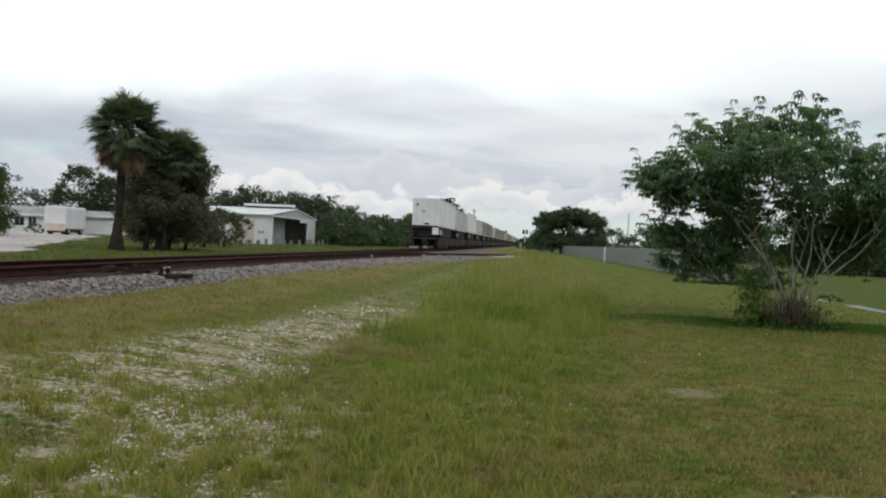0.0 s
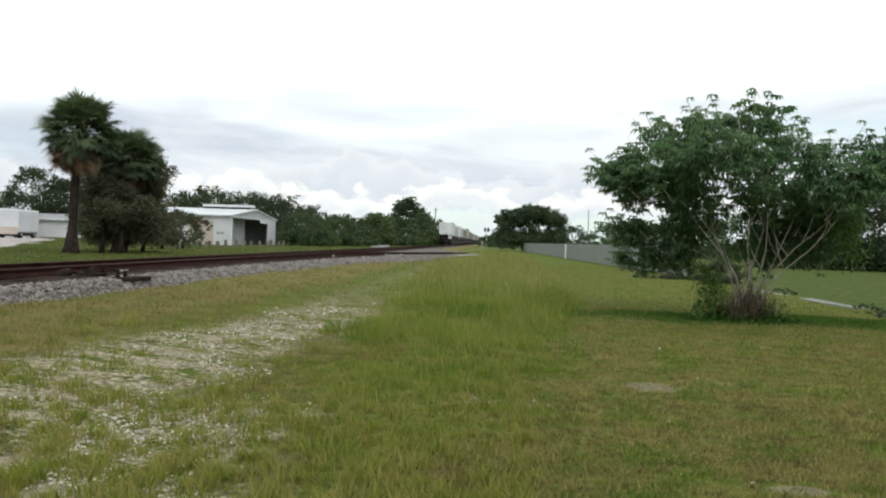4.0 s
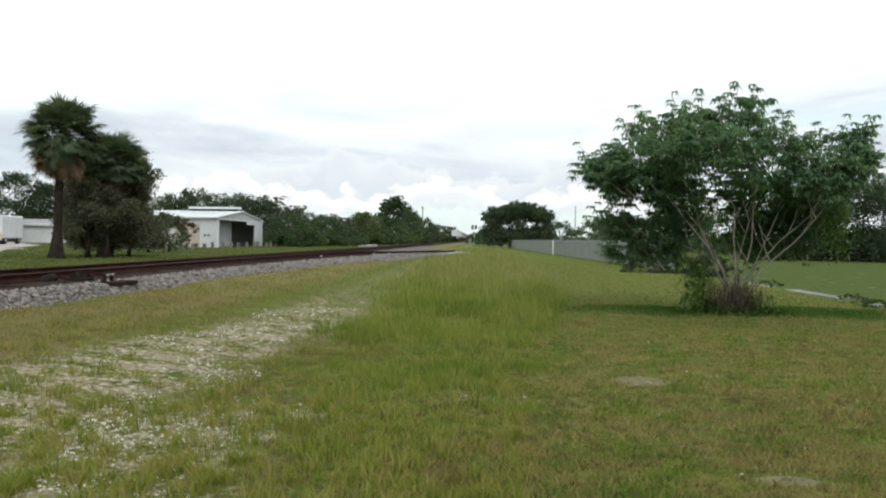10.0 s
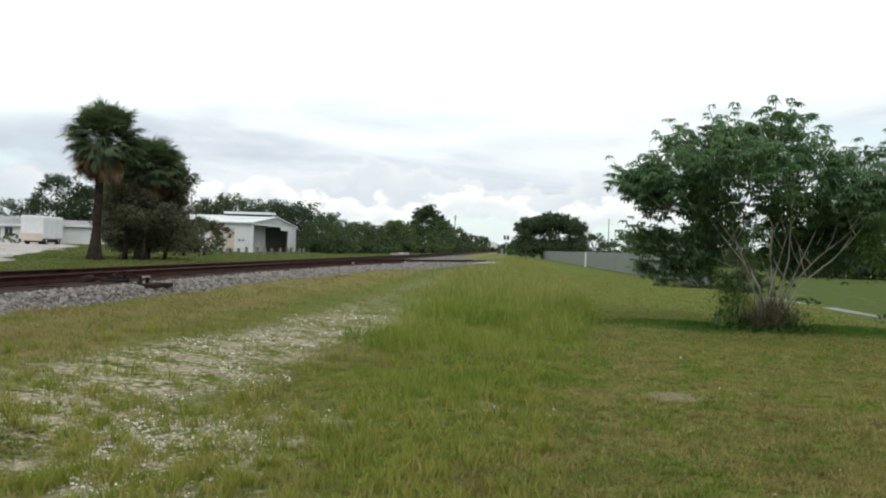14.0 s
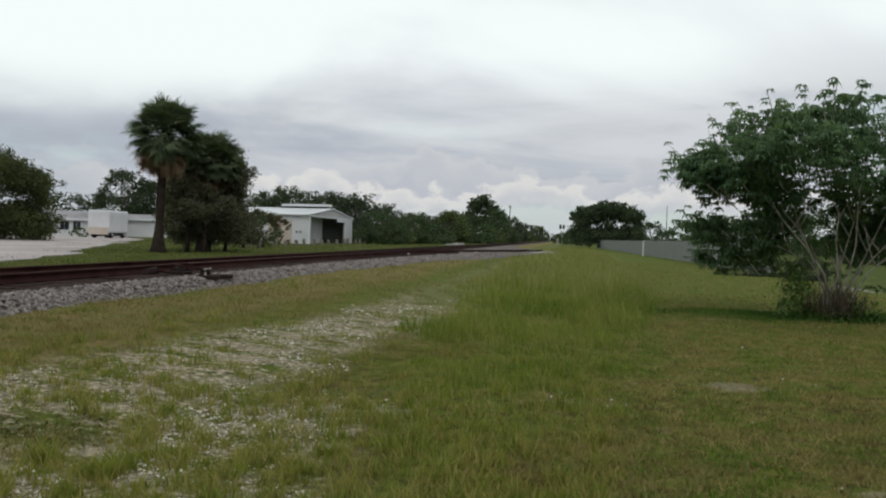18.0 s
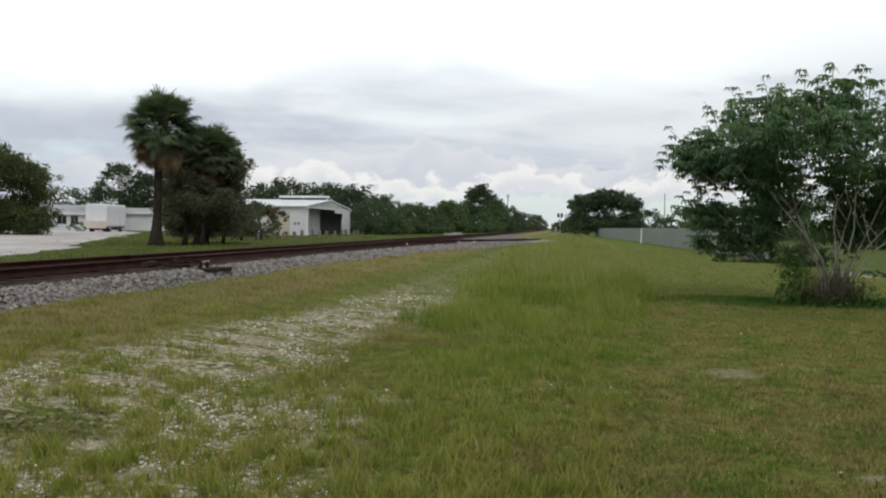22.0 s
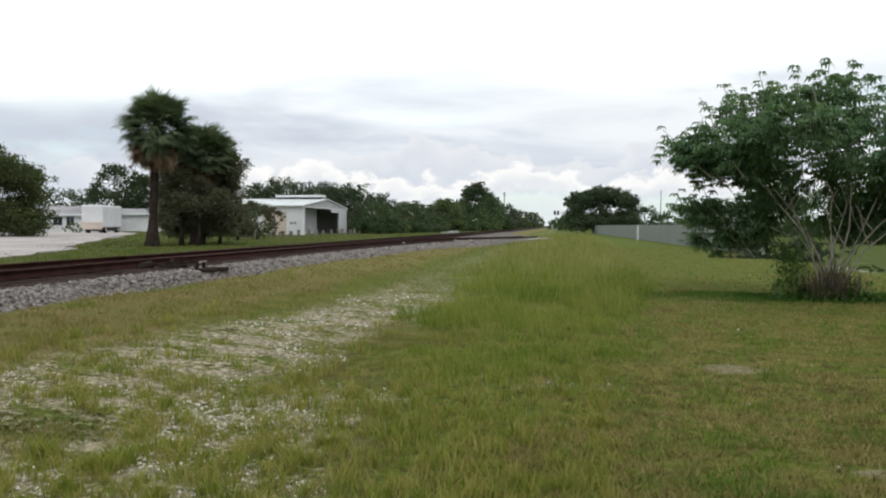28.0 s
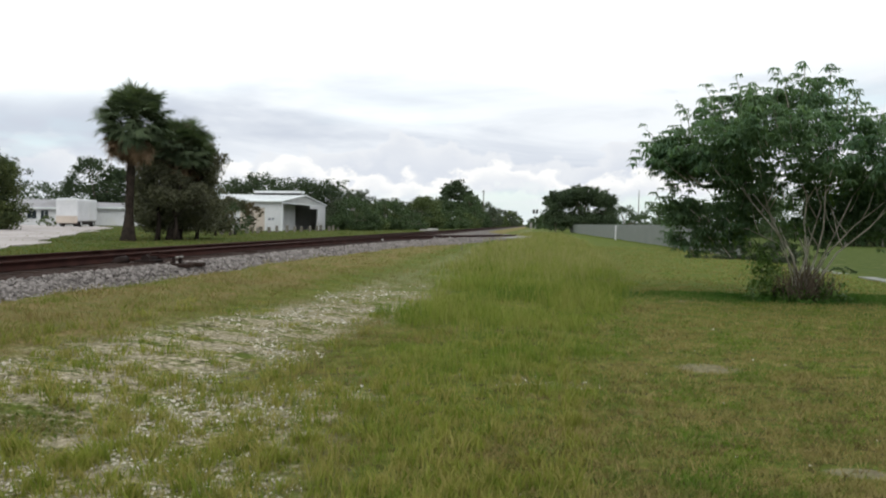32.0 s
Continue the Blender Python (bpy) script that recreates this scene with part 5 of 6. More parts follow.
    pts = np.stack([np.cos(a) * r * 0.95, np.sin(a) * r * 0.7, rng.uniform(0.0, 0.36, k) * (1.35 - r)], 1)
    v, f = leaf_arrays(pts, 0.09, 0.3, rng, 0.5)
    tagged(raw("undergrowth", v, f, MAT_GRASS_LUSH, t, "low lush green weeds round the foot"), kind="stuff")
    pts = np.concatenate([np.stack([rng.normal(cx, 0.17, k), rng.normal(-0.3, 0.17, k), np.abs(rng.normal(cz, 0.17, k))], 1)
                          for cx, cz, k in ((-0.75, 1.0, 300), (-0.7, 0.6, 330), (-0.85, 0.25, 240), (0.5, 0.2, 240), (0.55, 2.4, 110), (-1.3, 1.45, 200), (1.9, 2.0, 260), (2.0, 1.6, 160), (-0.15, 1.6, 110), (-2.0, 1.3, 120))])
    v, f = leaf_arrays(pts, 0.085, 0.6, rng, 0.5)
    tagged(raw("side_shoot", v, f, MAT_LEAF_LIGHT, t, "lighter leafy side shoots"), kind="stuff")


make_near_tree()


def fan_frond(length, blades, rng):
    """A costapalmate fan on its arching stalk, along +x, as arrays of quads; the blades' tips hang."""
    v, f = [], []
    stalk = length * 0.58
    for i in range(4):
        x0, x1 = stalk * i / 4, stalk * (i + 1) / 4
        z0, z1 = -0.16 * (x0 / stalk) ** 2 * stalk, -0.16 * (x1 / stalk) ** 2 * stalk
        w = 0.024
        b = len(v)
        v += [(x0, -w, z0), (x0, w, z0), (x1, w, z1), (x1, -w, z1)]
        f.append((b, b + 1, b + 2, b + 3))
    zs = -0.16 * stalk
    for k in range(blades):
        a = (k / (blades - 1) - 0.5) * 2 * 2.15
        L = length * 0.44 * (1 - 0.22 * abs(a) / 2.15) * rng.uniform(0.82, 1.1)
        dx, dy = math.cos(a), math.sin(a)
        nx, ny = -dy, dx
        sag = rng.uniform(0.05, 0.45)
        b = len(v)
        for u, ww in ((0.0, 0.012), (0.45, 0.027), (0.8, 0.017), (1.0, 0.003)):
            x, y = stalk + dx * L * u * (1 - 0.12 * u), dy * L * u * (1 - 0.12 * u)
            z = zs + 0.16 * abs(math.sin(a)) * L * u - sag * L * max(0.0, u - 0.3) ** 1.7 * 1.8 - 0.1 * L * u
            v += [(x - nx * ww, y - ny * ww, z), (x + nx * ww, y + ny * ww, z)]
        f += [(b, b + 1, b + 3, b + 2), (b + 2, b + 3, b + 5, b + 4), (b + 4, b + 5, b + 7, b + 6)]
    return np.array(v), np.array(f)


def make_palm(az, dist, trunk_top, spread, label, count=44, dead=16, lean=0.0, r=0.2):
    rng = np.random.default_rng(int(dist * 7 + trunk_top * 13))
    q = polar(az, dist)
    z0 = float(height(q.x, q.y))
    t = empty("cabbage_palm", pose(q.x, q.y, z0), label, "palm tree")
    bm = bmesh.new()
    zs = np.linspace(-0.2, trunk_top, 14)
    rr = [r * (2.0 - 1.2 * min(1, (z + 0.2) / 1.5) ** 0.6) if z < 1.3 else r * (0.8 + 0.06 * math.sin(z * 7)) for z in zs]
    limb(bm, [(lean * (max(z, 0) / trunk_top) ** 1.6, 0.04 * math.sin(z), z) for z in zs], rr, 14)
    part("trunk", bm, MAT_PALM_BARK, t, smooth=True)
    bm = bmesh.new()
    for i in range(46):
        a, z = i * 2.4, trunk_top - 0.15 - (i / 46) * 1.2
        x, y = lean + math.cos(a) * r * 0.8, math.sin(a) * r * 0.8
        tube(bm, (x, y, z), (x + math.cos(a) * 0.16, y + math.sin(a) * 0.16, z + 0.25), 0.05, 0.02, 5)
    tagged(part("leaf_base", bm, MAT_PALM_BARK, t, "collar of old leaf bases"), kind="stuff")
    shapes = []
    for k in range(4):
        v, f = fan_frond(spread, 44, rng)
        shapes.append((v, f))
    meshes = {}
    for k, (v, f) in enumerate(shapes):
        for mat in (MAT_PALM_LEAF, MAT_PALM_DEAD):
            ob = raw("frond", v, f, mat, t)
            meshes[k, mat.name] = ob.data
            bpy.data.objects.remove(ob)
    for i in range(count + dead):
        gone = i >= count
        a = i * 137.5 + rng.uniform(-14, 14)
        u = i / count
        tilt = math.degrees(math.asin(max(-0.6, 1 - 1.6 * u))) + rng.uniform(-9, 9)
        if gone:
            a, tilt = (200 + rng.uniform(-45, 45), rng.uniform(-62, -14)) if rng.uniform() < 0.6 else (a, rng.uniform(-80, -35))
        ob = new("frond", meshes[int(rng.integers(0, 4)), (MAT_PALM_DEAD if gone else MAT_PALM_LEAF).name])
        ob.parent = t
        s = rng.uniform(0.72, 1.05) * (0.95 if gone else 1)
        ob.matrix_basis = Matrix.Translation((lean, 0, trunk_top - (0.15 if not gone else 0.45))) @ pose(0, 0, 0, 0, 0, a) @ pose(0, 0, 0, 0, -tilt, 0) @ pose(0, 0, 0, rng.uniform(-25, 25), 0, 0) @ Matrix.Scale(s, 4)
        if gone:
            tagged(ob, "brown dead frond")
    return t


make_palm(-28.1, 41.5, 5.85, 2.1, "tall cabbage palm with a fibrous trunk and brown hanging fronds", count=130, dead=44, lean=0.3, r=0.24)
make_palm(-25.3, 44.5, 4.95, 1.95, "shorter cabbage palm crowded by an oak", count=100, dead=22, lean=0.55, r=0.24)
make_tree(-25.0, 45.6, 4.3, 6.1, 0.8, MAT_LEAF_OAK, 1.0, "dark dense oak growing against the palms", "oak_tree", skirt=True, per=15, lumps=40, trunk_r=0.2, trunk_h=2.0, dome=0.5, bark=MAT_PALM_BARK)
make_tree(-26.3, 43.5, 2.2, 4.0, 0.9, MAT_LEAF_OAK, 1.0, "dark leafy tree between the palms", "oak_tree", per=15, lumps=14, trunk_r=0.12, dome=0.4, bark=MAT_PALM_BARK)
make_tree(-25.2, 43, 3.2, 3.5, 0.5, MAT_LEAF_OAK, 1.0, "dark bush at the foot of the palms", "bush", per=15, lumps=14, trunk_r=0.1, dome=0.5, bark=MAT_PALM_BARK)
make_tree(-23.8, 47, 2.6, 4.2, 0.5, MAT_LEAF_OAK, 1.0, "dark bush beside the oak", "bush", per=15, lumps=14, trunk_r=0.1, dome=0.9, bark=MAT_PALM_BARK)
make_tree(-24.9, 50, 4.2, 3.2, 0.3, MAT_LEAF_OAK, 1.0, "dark thicket behind the palms", "bush", per=15, lumps=18, trunk_r=0.1, dome=0.4, skirt=True, bark=MAT_PALM_BARK)
make_tree(-22.6, 58, 2.4, 2.4, 0.3, MAT_LEAF_OAK, 1.0, "dark thicket beside the palms", "bush", per=15, lumps=14, trunk_r=0.1, dome=0.4, skirt=True, bark=MAT_PALM_BARK)
make_tree(-21.6, 60, 3.0, 2.3, 0.1, MAT_LEAF_DARK, 1.0, "dark low bush under the oak", "bush", per=7, lumps=12, trunk_r=0.1, dome=0.8)
make_tree(-21.3, 72, 2.8, 3.2, 0.1, MAT_LEAF_OAK, 0.9, "dark bush before the white shed", "bush", per=16, lumps=14, trunk_r=0.08, dome=0.6, bark=MAT_PALM_BARK)
make_tree(-20.1, 71, 1.6, 2.7, 0.1, MAT_BUSH_BROWN, 0.9, "browning bush before the white shed", "bush", per=16, lumps=8, trunk_r=0.06, dome=0.6)
make_tree(-30.2, 142, 9.5, 10.6, 3.6, MAT_LEAF_DARK, 1.0, "thin dark tree behind the palms", "tree", per=13, lumps=20, trunk_r=0.13)
make_tree(-28.4, 144, 9.5, 9.4, 2.0, MAT_LEAF_DARK, 1.0, "dark tree behind the palms", "tree", per=13, lumps=20, trunk_r=0.15, skirt=True)
make_tree(-37.7, 78, 9.0, 7.7, 0.0, MAT_LEAF_LOT, 1.0, "large dense green tree beside the sandy lot", "tree", per=10, lumps=40, trunk_r=0.3, dome=0.6, skirt=True)
make_tree(-41.5, 80, 8.0, 7.2, 0.0, MAT_LEAF_LOT, 1.0, "large dense green tree beside the sandy lot", "tree", per=10, lumps=34, trunk_r=0.3, dome=0.6, skirt=True)
make_palm(-35.3, 84, 5.7, 1.25, "distant slender palm over the trees by the lot", count=44, dead=6, lean=0.2, r=0.14)
make_tree(-32.9, 107, 2.0, 1.3, 0.0, MAT_LEAF_OLIVE, 0.8, "low olive bush beside the parked trailer", "bush", per=14, lumps=10, trunk_r=0.05)
make_tree(-35.6, 82, 2.8, 2.4, 0.0, MAT_LEAF_DARK, 1.0, "dark bush beside the workshop", "bush", per=7, lumps=12, trunk_r=0.1)
make_tree(2.75, 165, 14.2, 9.3, 0.9, MAT_LEAF_DARK, 1.0, "broad spreading dark oak at the end of the fence", "oak_tree", per=14, lumps=64, trunk_r=0.4, trunk_h=2.6, dome=0.55, skirt=True)
make_tree(1.0, 158, 3.2, 2.7, 0.0, MAT_LEAF_DARK, 1.0, "dark bush under the oak", "bush", per=7, lumps=12, trunk_r=0.1)
make_tree(5.7, 185, 7.0, 5.8, 0.2, MAT_LEAF_DARK, 1.0, "dark tree beyond the fence", "tree", per=7, lumps=18, trunk_r=0.2)
# the tall one rising from the belt of scrub
make_tree(-6.0, 236, 9.5, 13.4, 3.5, MAT_LEAF_DARK, 1.0, "tall grey-green tree rising over the scrub", "tree", per=20, lumps=30, trunk_r=0.35, dome=0.9)
make_tree(-4.9, 225, 8.0, 9.2, 0.2, MAT_LEAF_MID, 1.0, "green scrub tree beside the line", "tree", per=12, lumps=22, trunk_r=0.25, skirt=True)


def belt(rows, leaf, size, label, name, per, lumps):
    for i, (az, dist, width, top) in enumerate(rows):
        if "scrub" in name:
            top *= (1.12, 0.78, 1.0, 0.7, 1.2, 0.86)[i % 6]
        shade = MAT_LEAF_OLIVE if "scrub" in name and i % 3 == 1 else leaf
        if "weed" in name:
            size, per, lumps = 0.5, 40, 9
        make_tree(az, dist, width * 1.1, top, -0.1, shade, size, label, name, per=per, lumps=lumps, trunk_r=min(0.1, top * 0.03), trunk_h=top * 0.4,
                  dome=1.1 if "scrub" in name else 0.6, depth=width * 0.9, skirt=True)


belt([(-13.0, 103, 6.0, 3.9), (-12.4, 112, 6.0, 4.2), (-10.9, 118, 6.4, 4.6), (-9.6, 128, 6.5, 4.6), (-8.4, 140, 7.0, 4.7), (-7.4, 152, 7.5, 4.6),
      (-6.5, 165, 8.0, 5.0), (-5.6, 180, 8.0, 5.2), (-4.8, 200, 8.5, 5.4)], MAT_LEAF_MID, 0.85, "green scrub bush in the belt beside the line", "scrub_bush", 13, 17)
belt([(-13.2, 122, 8.0, 5.2), (-11.6, 130, 8.0, 5.6), (-10.2, 138, 8.5, 5.3), (-8.9, 150, 8.5, 5.4), (-7.9, 165, 9.0, 5.2), (-4.46, 250, 10, 7.4), (-3.83, 300, 11, 7.8),
      (-3.28, 360, 12, 8.2), (-2.81, 430, 13, 8.6), (-2.39, 520, 14, 9.0), (-2.04, 640, 16, 9.6)], MAT_LEAF_GREY, 0.85, "grey-green scrub tree in the belt beside the line", "scrub_tree", 13, 20)
belt([(-21.3, 125, 8.0, 6.8), (-19.6, 128, 8.5, 8.4), (-17.6, 126, 8.0, 7.4), (-16.0, 130, 8.5, 7.4), (-14.6, 128, 7.5, 7.8)], MAT_LEAF_DARK, 1.0, "dark oak behind the white shed", "oak_tree", 8, 21)
belt([(-33.5, 190, 14, 8.6), (-31.0, 185, 14, 8.8), (-35.6, 195, 14, 7.4), (-28.8, 175, 12, 6.8), (-26.5, 150, 11, 6.0), (-24.0, 140, 10, 5.6), (-22.6, 135, 9, 5.4)], MAT_LEAF_DARK, 1.0, "dark tree on the far side of the lot", "tree", 6, 18)
belt([(0.2, 300, 11, 5.0), (0.15, 420, 14, 5.2), (0.2, 560, 16, 5.4), (0.35, 800, 22, 8.0), (1.8, 260, 12, 4.0), (4.2, 250, 12, 4.2), (0.6, 230, 7, 3.6), (6.9, 230, 8, 4.6), (8.0, 215, 10, 7.0), (9.3, 200, 10, 7.4), (10.6, 190, 10, 7.6), (12.0, 170, 10, 7.8), (13.6, 150, 10, 7.4), (15.4, 130, 10, 7.0), (17.4, 112, 10, 6.6)],
     MAT_LEAF_MID, 1.0, "green tree beyond the fence", "tree", 6, 22)
belt([(-15.2 + 1.2 * i, 240 + 6 * i, 11, 5.2) for i in range(9)], MAT_LEAF_DARK, 1.0, "dark distant tree behind the scrub", "tree", 5, 16)
belt([(19.8, 82, 7.5, 5.6), (22.2, 80, 7.5, 7.4), (24.6, 80, 7.5, 7.4), (27.0, 80, 7.5, 7.4), (29.4, 80, 7.5, 7.2)], MAT_LEAF_DARK, 1.0, "dark hedge tree behind the mesh fence", "hedge_tree", 7, 22)
belt([(24.3, 23.4, 0.7, 0.24), (25.7, 22.0, 0.6, 0.2), (27.4, 21.0, 0.9, 0.24), (19.4, 30.8, 0.8, 0.22)], MAT_LEAF_MID, 1.0, "small dark weed bush on the concrete strip", "weed_bush", 8, 8)
belt([(11.4, 41.5, 2.2, 0.7), (13.4, 40.5, 1.8, 0.9), (15.6, 38.0, 1.6, 1.0)], MAT_LEAF_GREY, 1.0, "low weedy bush at the foot of the fence", "weed_bush", 8, 9)


# ---- grass and loose stones ----
def scatter(count, near, far, left, right, rng):
    """Places thrown ever thinner with distance, over a fan in front of the eye."""
    az = np.radians(rng.uniform(left, right, count))
    r = near * (far / near) ** rng.uniform(0, 1, count)
    return np.stack([r * np.sin(az), r * np.cos(az)], 1), r


def patchy(x, y, scale, seed):
    """A cheap smooth random field, 0 to 1."""
    r = np.random.default_rng(seed)
    v = np.zeros_like(x)
    for k in range(7):
        a, ph = r.uniform(0, 6.28), r.uniform(0, 6.28)
        w = scale * r.uniform(0.6, 1.9)
        v += np.sin((x * math.cos(a) + y * math.sin(a)) * w + ph)
    return 0.5 + v / 7.0


def blades(name, xy, r, tall, lean, width, per, mat, rng, label, bent=True):
    """Tufts of bent, tapering blades at the given places."""
    n = len(xy)
    k = per
    x = np.repeat(xy[:, 0], k) + rng.normal(0, 1, n * k) * np.repeat(0.018 + 0.004 * r, k)
    y = np.repeat(xy[:, 1], k) + rng.normal(0, 1, n * k) * np.repeat(0.018 + 0.004 * r, k)
    h = np.repeat(tall, k) * rng.uniform(0.5, 1.15, n * k)
    a = rng.uniform(0, 2 * np.pi, n * k)
    b = rng.uniform(0, 2 * np.pi, n * k)
    w = np.repeat(width * (1 + r / 7.0), k) * rng.uniform(0.6, 1.3, n * k)
    z = height(x, y) - 0.01
    lx, ly = np.cos(a) * h * lean * rng.uniform(0.2, 1.2, n * k), np.sin(a) * h * lean * rng.uniform(0.2, 1.2, n * k)
    wx, wy = np.cos(b) * w, np.sin(b) * w
    v = np.stack([np.stack([x - wx, y - wy, z], 1), np.stack([x + wx, y + wy, z], 1),
                  np.stack([x + lx * 0.35 + wx * 0.8, y + ly * 0.35 + wy * 0.8, z + h * 0.6], 1), np.stack([x + lx * 0.35 - wx * 0.8, y + ly * 0.35 - wy * 0.8, z + h * 0.6], 1),
                  np.stack([x + lx + wx * 0.1, y + ly + wy * 0.1, z + h], 1), np.stack([x + lx - wx * 0.1, y + ly - wy * 0.1, z + h], 1)], 1).reshape(-1, 3)
    i = np.arange(n * k)[:, None] * 6
    f = np.concatenate([i + [0, 1, 2, 3], i + [3, 2, 4, 5]])
    if not bent:
        v = v.reshape(-1, 6, 3)[:, [0, 1, 4, 5]].reshape(-1, 3)
        f = np.arange(n * k * 4).reshape(-1, 4)
    return tagged(raw(name, v, f, mat), label, "grass", kind="stuff")


def track_mask(x, y):
    """1 on the worn shell-rock track, 0 off it."""
    w = 0.7 * (patchy(x, y, 1.1, 5) - 0.5)
    wide = (1 - smoothstep(0.6, 1.5, np.abs(x + 3.05 + 0.15 * np.maximum(14 - y, 0) + w))) * (1 - 0.7 * smoothstep(11, 22, y))
    slim = (1 - smoothstep(0.7, 1.5, np.abs(x + 2.5 + w))) * (1 - smoothstep(6.4, 8.0, y)) * 0.9
    return np.maximum(wide, slim) * (1 - 0.9 * weed_mask(x, y))


def bare_mask(x, y):
    """1 on the few bare spots of the lawn."""
    d = [np.hypot((x - a) / u, (y - b) / w) for a, b, u, w in ((1.78, 8.85, 0.34, 0.30), (0.0, 7.7, 0.5, 0.35), (1.95, 5.15, 0.2, 0.12))]
    return 1 - smoothstep(0.7, 1.1, np.minimum.reduce(d) + 0.6 * (patchy(x, y, 8.0, 57) - 0.5))


def weed_mask(x, y):
    """1 in the patch of low dark weeds beside the track."""
    w = 0.5 * (patchy(x, y, 3.1, 55) - 0.5)
    return 1 - smoothstep(0.55, 1.1, np.hypot((x + 3.75) / 0.8, (y - 5.3) / 0.55) + w)


def strip_mask(x, y):
    """1 in the strip of tall grass between the track and the lawn."""
    left = np.interp(y, [0, 5, 10, 25, 60, 120], [-1.1, -1.1, -1.5, -2.6, -3.2, -2.6])
    right = np.interp(y, [0, 5, 9, 13, 21, 70, 120], [-0.3, -0.1, 0.5, 1.1, 2.1, 3.4, 3.0])
    w = 1.3 * (patchy(x, y, 1.3, 9) - 0.5) + 0.7 * (patchy(x, y, 4.1, 19) - 0.5)
    return smoothstep(-0.45, 0.45, x - left + w) * smoothstep(-0.35, 0.35, right - x + 0.6 * w)


def make_grass():
    rng = np.random.default_rng(3)
    xy, r = scatter(95000, 4.0, 130, -34, 12, rng)
    x, y = xy.T
    m = strip_mask(x, y) * (0.25 + 0.75 * patchy(x, y, 1.7, 8)) * (0.45 + 0.55 * smoothstep(5, 10, y)) * (0.35 + 1.1 * patchy(x, y, 9.0, 62)) > rng.uniform(0.1, 0.55, len(x))
    tall = (0.35 + 1.2 * patchy(x, y, 11.0, 61)) * (0.07 + 0.16 * smoothstep(6.0, 16.0, y)) * (0.5 + 0.85 * patchy(x, y, 1.3, 2)) * (0.35 + 0.65 * strip_mask(x, y))
    blades("tall_grass", xy[m], r[m], tall[m], 0.5, 0.0021, 4, MAT_GRASS_TALL, rng, "strip of tall green and straw-tipped grass")
    # straw-coloured heads standing over the strip
    xy, r = scatter(27000, 9.0, 130, -30, 12, rng)
    x, y = xy.T
    m = (strip_mask(x, y) > 0.4) & (rng.uniform(0, 1, len(x)) < 1.0 * smoothstep(16, 36, y) * (0.3 + patchy(x, y, 1.2, 77)))
    blades("straw_grass", xy[m], r[m], (0.22 + 0.22 * smoothstep(6.0, 18.0, y))[m] * rng.uniform(0.8, 1.2, m.sum()), 0.45, 0.0014, 4, MAT_STRAW, rng, "pale straw stalks standing over the tall grass")
    xy, r = scatter(84000, 4.0, 60, -10, 36, rng)
    x, y = xy.T
    m = (strip_mask(x, y) < 0.5) & (x > -1.2) & ((x < 9.9) | (y < 19)) & (bare_mask(x, y) < 0.5) & (0.5 * patchy(x, y, 5.5, 12) + 0.5 * patchy(x, y, 13.0, 13) + rng.uniform(-0.25, 0.25, len(x)) > 0.38)
    blades("lawn_grass", xy[m], r[m], 0.03 + 0.035 * rng.uniform(0, 1, m.sum()) * (0.2 + 0.6 * patchy(xy[m, 0], xy[m, 1], 2.2, 40) + 0.8 * patchy(xy[m, 0], xy[m, 1], 14.0, 41)), 0.9, 0.0034, 4, MAT_GRASS_LAWN, rng,
           "short mown lawn grass with brown patches", False)
    xy, r = scatter(64000, 4.0, 80, -44, -3, rng)
    x, y = xy.T
    t = track_mask(x, y)
    m = (x < -1.0) & (x > -7.4 - 0.9 * rng.uniform(0, 1, len(x)) ** 3) & (strip_mask(x, y) < 0.5) & (rng.uniform(0, 1, len(x)) > 0.08 + 1.15 * t * (0.25 + 0.9 * patchy(x, y * 1.8, 2.2, 17)))
    blades("verge_grass", xy[m], r[m], (0.025 + 0.075 * rng.uniform(0, 1, m.sum()) ** 2) * (1.1 - 0.5 * t[m]) * (0.4 + 1.2 * patchy(xy[m, 0], xy[m, 1], 7.0, 63)) * (0.6 + 0.4 * smoothstep(5, 9, xy[m, 1])), 0.7, 0.0017, 5, MAT_GRASS_DRY, rng, "straw-coloured verge grass beside the ballast", False)
    xy, r = scatter(16000, 22.0, 130, -44, -7, rng)
    x, y = xy.T
    edge = np.interp(y, [2, 17.5, 22, 26.8, 35.8, 61.6, 88.8, 104, 130], [-14.9, -15.2, -16.6, -18.4, -23, -36.5, -49.5, -60, -90])
    m = (x < -14.3) & (x > edge + 0.6 * (patchy(x, y, 0.8, 4) - 0.3) - 5.0 * rng.uniform(0, 1, len(x)) ** 5 * (patchy(x, y, 0.5, 14) > 0.5))
    blades("far_grass", xy[m], r[m], 0.04 + 0.07 * rng.uniform(0, 1, m.sum()), 0.6, 0.003, 4, MAT_GRASS_FAR, rng, "rough green grass beyond the railway", False)
    # dead brown clumps left in the lawn
    xy, r = scatter(3600, 4.0, 16, -6, 36, rng)
    x, y = xy.T
    m = (x > -0.4) & (patchy(x, y, 1.1, 70) + 0.7 * patchy(x, y, 3.4, 71) > rng.uniform(0.6, 1.15, len(x)))
    blades("dead_grass", xy[m], r[m], 0.02 + 0.035 * rng.uniform(0, 1, m.sum()), 1.1, 0.003, 15, MAT_GRASS_DEAD, rng, "dead brown clumps in the mown lawn", False)
    # lush grass under the tree; its darker green also paints the tree's shade
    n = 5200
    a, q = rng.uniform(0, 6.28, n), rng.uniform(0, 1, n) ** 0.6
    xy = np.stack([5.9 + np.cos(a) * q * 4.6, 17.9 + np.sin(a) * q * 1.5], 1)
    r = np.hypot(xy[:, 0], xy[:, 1])
